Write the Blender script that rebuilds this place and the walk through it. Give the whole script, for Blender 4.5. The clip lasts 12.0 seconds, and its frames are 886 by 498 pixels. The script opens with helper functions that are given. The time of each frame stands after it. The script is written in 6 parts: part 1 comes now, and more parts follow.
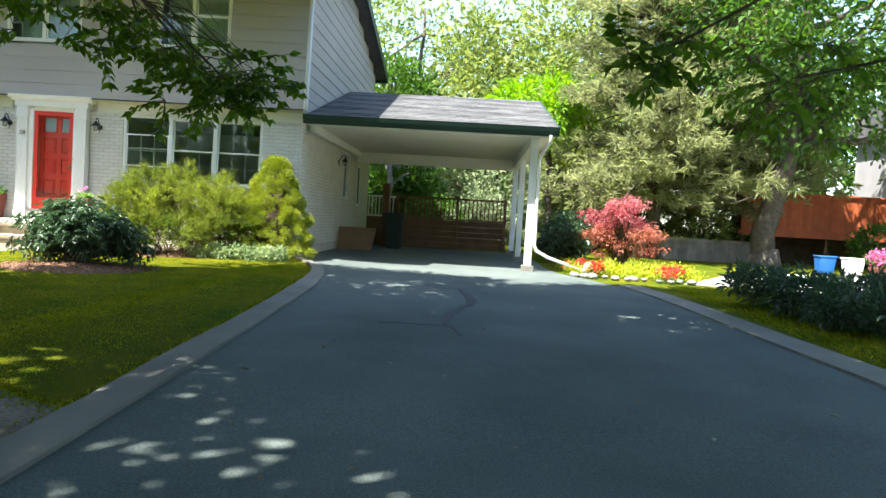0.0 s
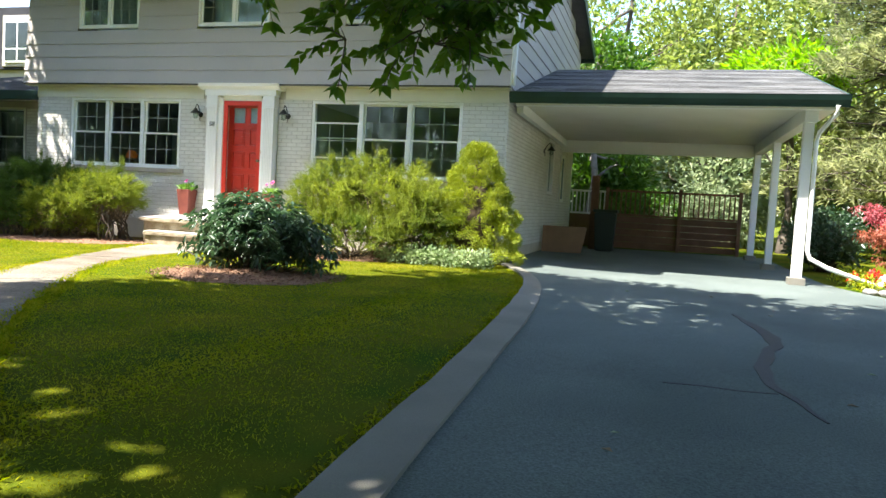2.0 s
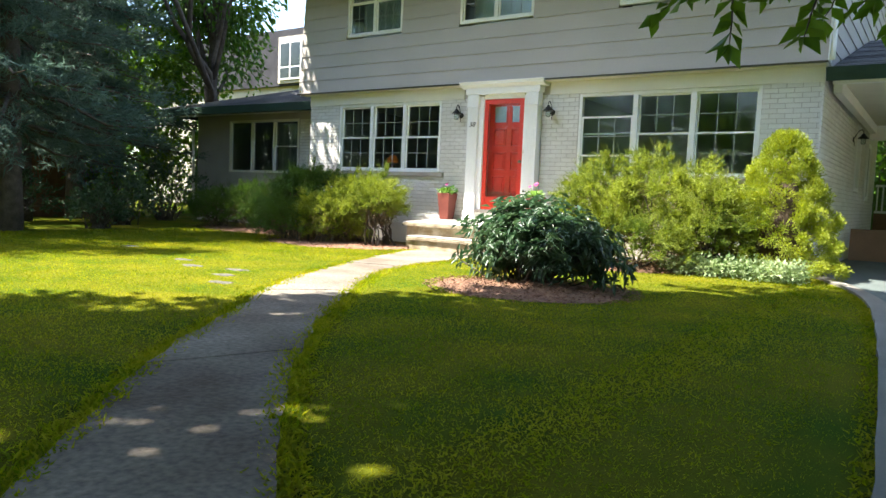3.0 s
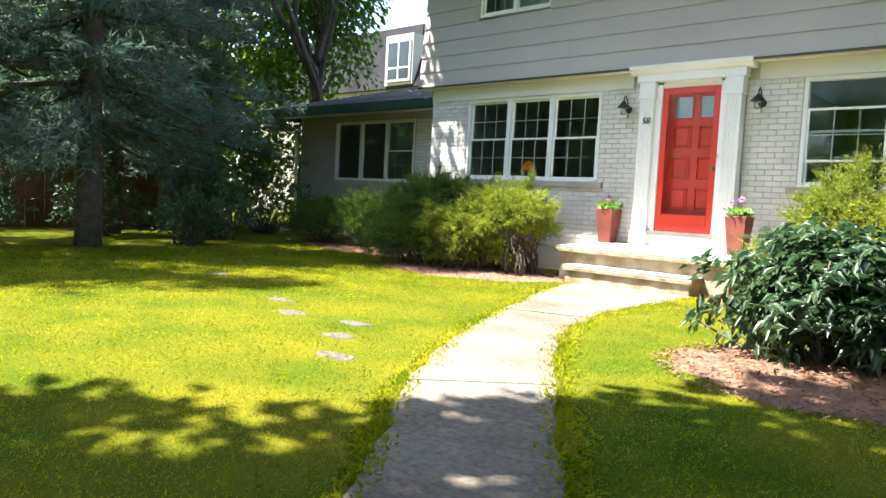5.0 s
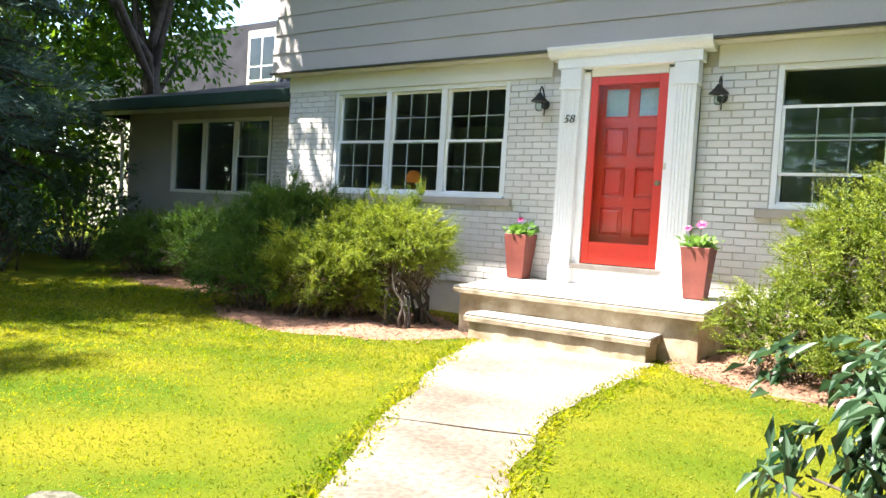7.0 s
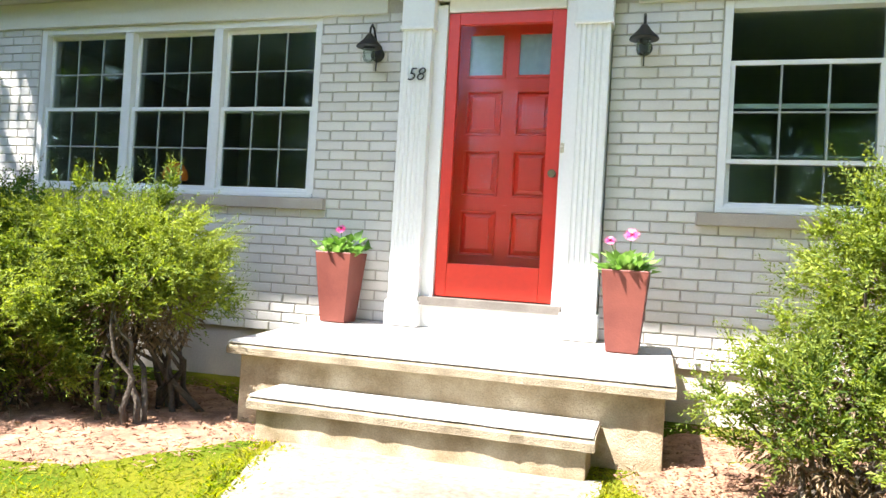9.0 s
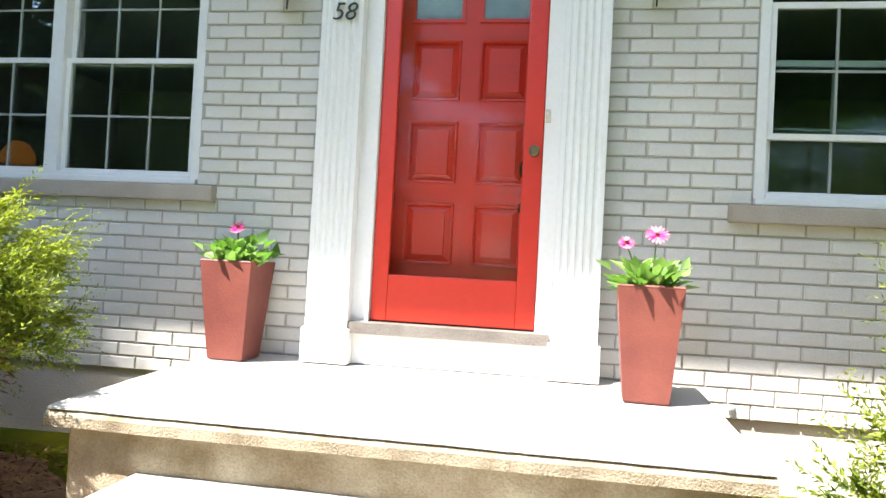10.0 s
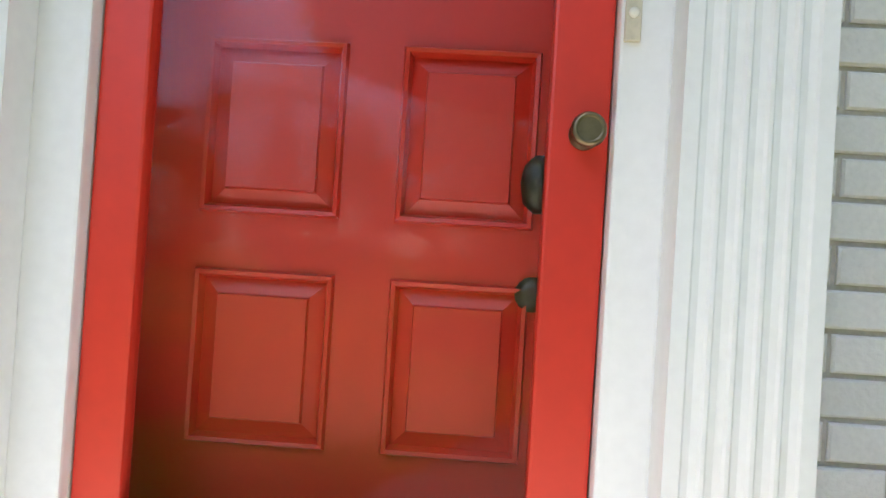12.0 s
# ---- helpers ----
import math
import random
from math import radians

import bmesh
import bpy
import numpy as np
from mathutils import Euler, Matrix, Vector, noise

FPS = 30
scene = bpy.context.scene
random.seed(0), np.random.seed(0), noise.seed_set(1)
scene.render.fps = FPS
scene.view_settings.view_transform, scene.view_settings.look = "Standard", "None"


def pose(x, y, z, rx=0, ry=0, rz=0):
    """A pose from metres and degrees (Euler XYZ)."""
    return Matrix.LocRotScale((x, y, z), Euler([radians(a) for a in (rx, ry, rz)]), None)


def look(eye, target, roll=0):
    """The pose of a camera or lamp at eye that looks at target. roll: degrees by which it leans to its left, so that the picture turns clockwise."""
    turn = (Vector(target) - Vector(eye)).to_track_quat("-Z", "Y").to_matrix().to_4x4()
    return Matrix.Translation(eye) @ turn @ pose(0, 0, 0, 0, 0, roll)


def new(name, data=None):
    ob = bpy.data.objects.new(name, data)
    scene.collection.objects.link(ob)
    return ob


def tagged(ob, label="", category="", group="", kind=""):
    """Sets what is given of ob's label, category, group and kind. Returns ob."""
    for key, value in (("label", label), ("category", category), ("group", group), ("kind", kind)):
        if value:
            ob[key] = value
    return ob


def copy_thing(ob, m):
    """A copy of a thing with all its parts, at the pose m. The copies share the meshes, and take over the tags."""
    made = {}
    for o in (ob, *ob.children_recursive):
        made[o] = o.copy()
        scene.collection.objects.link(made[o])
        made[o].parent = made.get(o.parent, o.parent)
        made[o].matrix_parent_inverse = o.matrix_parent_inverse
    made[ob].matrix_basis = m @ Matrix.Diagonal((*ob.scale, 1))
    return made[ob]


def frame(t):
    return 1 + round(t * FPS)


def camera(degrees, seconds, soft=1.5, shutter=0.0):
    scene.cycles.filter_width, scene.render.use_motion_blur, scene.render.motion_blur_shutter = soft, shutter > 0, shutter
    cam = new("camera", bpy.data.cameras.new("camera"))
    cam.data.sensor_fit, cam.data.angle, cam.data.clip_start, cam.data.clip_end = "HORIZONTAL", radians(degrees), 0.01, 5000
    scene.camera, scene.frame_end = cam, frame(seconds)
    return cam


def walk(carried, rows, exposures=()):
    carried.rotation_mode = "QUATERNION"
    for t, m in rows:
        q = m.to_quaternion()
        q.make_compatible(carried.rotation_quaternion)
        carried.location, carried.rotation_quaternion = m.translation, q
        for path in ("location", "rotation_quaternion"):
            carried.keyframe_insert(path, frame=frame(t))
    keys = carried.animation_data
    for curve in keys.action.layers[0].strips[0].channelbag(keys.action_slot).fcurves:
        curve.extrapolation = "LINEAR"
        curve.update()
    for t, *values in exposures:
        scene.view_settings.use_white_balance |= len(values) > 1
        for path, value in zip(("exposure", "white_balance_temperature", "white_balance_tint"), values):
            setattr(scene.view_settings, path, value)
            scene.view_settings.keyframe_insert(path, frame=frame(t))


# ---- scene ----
cam = camera(63.2, 12.0)
EXPOSURE = [(0, 2.14, 6400, 9), (2.5, 2.2, 6500, 11), (5.5, 2.46, 6450, 15), (7, 2.46, 6350, 15), (9.5, 2.38, 6200, 13), (12, 2.16, 6200, 13)]
PATH = [
    (0, (-0.852, -0.24, 1.766), (-0.924, 1.756, 1.681), 3.3),
    (0.5, (-0.916, 0.542, 1.782), (-0.992, 2.539, 1.697), 3.2),
    (1, (-1.061, 1.241, 1.771), (-1.162, 3.237, 1.687), 3.4),
    (1.5, (-1.406, 1.779, 1.735), (-1.708, 3.753, 1.634), 3.3),
    (2, (-1.846, 2.304, 1.723), (-2.412, 4.219, 1.602), 3.2),
    (2.5, (-2.356, 2.725, 1.714), (-3.3, 4.483, 1.573), 2.6),
    (3, (-2.936, 3.103, 1.719), (-4.072, 4.742, 1.569), 2.4),
    (3.5, (-3.574, 3.499, 1.703), (-4.912, 4.978, 1.551), 2.4),
    (3.7, (-3.826, 3.645, 1.707), (-5.199, 5.092, 1.561), 2.2),
    (5.3, (-5.745, 5.219, 1.782), (-7.069, 6.712, 1.648), 3.1),
    (5.5, (-5.946, 5.437, 1.791), (-7.255, 6.943, 1.658), 3.0),
    (6, (-6.42, 6.008, 1.83), (-7.668, 7.567, 1.716), 2.8),
    (6.5, (-6.82, 6.644, 1.884), (-7.989, 8.263, 1.777), 2.8),
    (7, (-7.251, 7.246, 1.861), (-8.325, 8.932, 1.782), 3.4),
    (7.2, (-7.335, 7.479, 1.874), (-8.365, 9.192, 1.806), 2.8),
    (8.8, (-8.675, 9.589, 1.757), (-9.264, 11.5, 1.771), 3.1),
    (9, (-8.774, 9.9, 1.767), (-9.341, 11.818, 1.788), 3.3),
    (9.5, (-9.034, 10.581, 1.769), (-9.447, 12.537, 1.802), 3.0),
    (10, (-9.33, 11.262, 1.794), (-9.661, 13.234, 1.835), 3.0),
    (10.5, (-9.528, 11.922, 1.884), (-9.722, 13.912, 1.89), 3.1),
    (11, (-9.637, 12.618, 1.983), (-9.782, 14.611, 1.925), 2.9),
    (11.5, (-9.744, 13.236, 2.053), (-9.736, 15.235, 1.996), 3.0),
    (12, (-9.679, 13.783, 2.171), (-9.755, 15.781, 2.201), 3.6),
]
walk(cam, [(t, look(eye, target, roll)) for t, eye, target, roll in PATH],
     exposures=EXPOSURE)

# ---- world and sun ----
TO_SUN = Vector((-0.41, -0.42, 1.0)).normalized()
world = bpy.data.worlds.new("sky")
scene.world = world
world.use_nodes = True
wn = world.node_tree
sky = wn.nodes.new("ShaderNodeTexSky")
sky.sky_type, sky.sun_disc = "NISHITA", False
sky.sun_elevation = math.asin(TO_SUN.z)
sky.sun_rotation = math.atan2(TO_SUN.x, TO_SUN.y)
wn.links.new(sky.outputs[0], wn.nodes["Background"].inputs[0])
wn.nodes["Background"].inputs[1].default_value = 0.135
sun = new("sun", bpy.data.lights.new("sun", "SUN"))
sun.data.energy, sun.data.angle, sun.data.color = 5.0, radians(0.6), (1.0, 0.95, 0.86)
sun.matrix_world = look(TO_SUN * 60, (0, 0, 0))


# ---- materials ----
def mat(name, col, col2=None, rough=0.75, scale=3.0, fine=60.0, bump=0.15, metal=0.0, spec=0.4, rnd=0.0, mix=0.5, grain=0.12):
    """Two colours mixed by a broad noise, a fine grain in colour and relief, and a change from object to object."""
    m = bpy.data.materials.new(name)
    m.use_nodes = True
    nt, L = m.node_tree, m.node_tree.links
    b = nt.nodes["Principled BSDF"]
    b.inputs["Roughness"].default_value, b.inputs["Metallic"].default_value = rough, metal
    b.inputs["Specular IOR Level"].default_value = spec
    tc = nt.nodes.new("ShaderNodeNewGeometry")
    n1, n2 = nt.nodes.new("ShaderNodeTexNoise"), nt.nodes.new("ShaderNodeTexNoise")
    n1.inputs["Scale"].default_value, n2.inputs["Scale"].default_value = scale, fine
    n1.inputs["Detail"].default_value, n2.inputs["Detail"].default_value = 5, 4
    L.new(tc.outputs["Position"], n1.inputs["Vector"]), L.new(tc.outputs["Position"], n2.inputs["Vector"])
    ramp = nt.nodes.new("ShaderNodeValToRGB")
    ramp.color_ramp.elements[0].position, ramp.color_ramp.elements[1].position = mix - 0.18, mix + 0.18
    ramp.color_ramp.elements[0].color, ramp.color_ramp.elements[1].color = (*col, 1), (*(col2 or col), 1)
    L.new(n1.outputs["Fac"], ramp.inputs[0])
    hsv = nt.nodes.new("ShaderNodeHueSaturation")
    L.new(ramp.outputs[0], hsv.inputs["Color"])
    val = nt.nodes.new("ShaderNodeMapRange")
    val.inputs[1].default_value, val.inputs[2].default_value = 0.25, 0.75
    val.inputs[3].default_value, val.inputs[4].default_value = 1 - grain, 1 + grain
    L.new(n2.outputs["Fac"], val.inputs[0])
    out = val.outputs[0]
    if rnd:
        oi = nt.nodes.new("ShaderNodeObjectInfo")
        isl = nt.nodes.new("ShaderNodeNewGeometry")
        add = nt.nodes.new("ShaderNodeMath")
        add.operation = "ADD"
        L.new(oi.outputs["Random"], add.inputs[0]), L.new(isl.outputs["Random Per Island"], add.inputs[1])
        fr = nt.nodes.new("ShaderNodeMath")
        fr.operation = "FRACT"
        L.new(add.outputs[0], fr.inputs[0])
        mr = nt.nodes.new("ShaderNodeMapRange")
        mr.inputs[3].default_value, mr.inputs[4].default_value = 1 - rnd, 1 + rnd
        L.new(fr.outputs[0], mr.inputs[0])
        mul = nt.nodes.new("ShaderNodeMath")
        mul.operation = "MULTIPLY"
        L.new(out, mul.inputs[0]), L.new(mr.outputs[0], mul.inputs[1])
        out = mul.outputs[0]
    L.new(out, hsv.inputs["Value"])
    L.new(hsv.outputs[0], b.inputs["Base Color"])
    if bump:
        bp = nt.nodes.new("ShaderNodeBump")
        bp.inputs["Strength"].default_value, bp.inputs["Distance"].default_value = bump, 0.01
        L.new(n2.outputs["Fac"], bp.inputs["Height"])
        L.new(bp.outputs[0], b.inputs["Normal"])
    return m


def leafmat(name, col, col2, rough=0.5, trans=0.35, spec=0.3):
    """Foliage: each leaf its own tint between two colours, lit through from behind."""
    m = bpy.data.materials.new(name)
    m.use_nodes = True
    nt, L = m.node_tree, m.node_tree.links
    b = nt.nodes["Principled BSDF"]
    b.inputs["Roughness"].default_value, b.inputs["Specular IOR Level"].default_value = rough, spec
    g = nt.nodes.new("ShaderNodeNewGeometry")
    ns = nt.nodes.new("ShaderNodeTexNoise")
    ns.inputs["Scale"].default_value = 1.3
    L.new(g.outputs["Position"], ns.inputs["Vector"])
    ad = nt.nodes.new("ShaderNodeMath")
    ad.operation = "MULTIPLY_ADD"
    L.new(g.outputs["Random Per Island"], ad.inputs[0])
    ad.inputs[1].default_value = 0.7
    sub = nt.nodes.new("ShaderNodeMath")
    sub.operation = "MULTIPLY_ADD"
    sub.inputs[1].default_value, sub.inputs[2].default_value = 1.6, -0.65
    L.new(ns.outputs["Fac"], sub.inputs[0]), L.new(sub.outputs[0], ad.inputs[2])
    ramp = nt.nodes.new("ShaderNodeValToRGB")
    ramp.color_ramp.elements[0].color, ramp.color_ramp.elements[1].color = (*col, 1), (*col2, 1)
    L.new(ad.outputs[0], ramp.inputs[0])
    L.new(ramp.outputs[0], b.inputs["Base Color"])
    tr = nt.nodes.new("ShaderNodeBsdfTranslucent")
    hs = nt.nodes.new("ShaderNodeHueSaturation")
    hs.inputs["Saturation"].default_value, hs.inputs["Value"].default_value = 1.15, 1.7
    L.new(ramp.outputs[0], hs.inputs["Color"]), L.new(hs.outputs[0], tr.inputs[0])
    mx = nt.nodes.new("ShaderNodeMixShader")
    mx.inputs[0].default_value = trans
    L.new(b.outputs[0], mx.inputs[1]), L.new(tr.outputs[0], mx.inputs[2])
    L.new(mx.outputs[0], nt.nodes["Material Output"].inputs[0])
    return m


def glassmat(name, tint, gloss=1.0):
    m = bpy.data.materials.new(name)
    m.use_nodes = True
    nt, L = m.node_tree, m.node_tree.links
    t, g = nt.nodes.new("ShaderNodeBsdfTransparent"), nt.nodes.new("ShaderNodeBsdfGlossy")
    t.inputs[0].default_value = (*tint, 1)
    g.inputs["Roughness"].default_value = 0.02
    fr, mx = nt.nodes.new("ShaderNodeFresnel"), nt.nodes.new("ShaderNodeMixShader")
    fr.inputs[0].default_value = 1.6
    ml = nt.nodes.new("ShaderNodeMath")
    ml.operation, ml.use_clamp = "MULTIPLY", True
    ml.inputs[1].default_value = gloss
    L.new(fr.outputs[0], ml.inputs[0]), L.new(ml.outputs[0], mx.inputs[0])
    L.new(t.outputs[0], mx.inputs[1]), L.new(g.outputs[0], mx.inputs[2])
    L.new(mx.outputs[0], nt.nodes["Material Output"].inputs[0])
    return m


def glow(name, col, strength):
    m = bpy.data.materials.new(name)
    m.use_nodes = True
    b = m.node_tree.nodes["Principled BSDF"]
    b.inputs["Base Color"].default_value = (*col, 1)
    b.inputs["Emission Color"].default_value, b.inputs["Emission Strength"].default_value = (*col, 1), strength
    return m


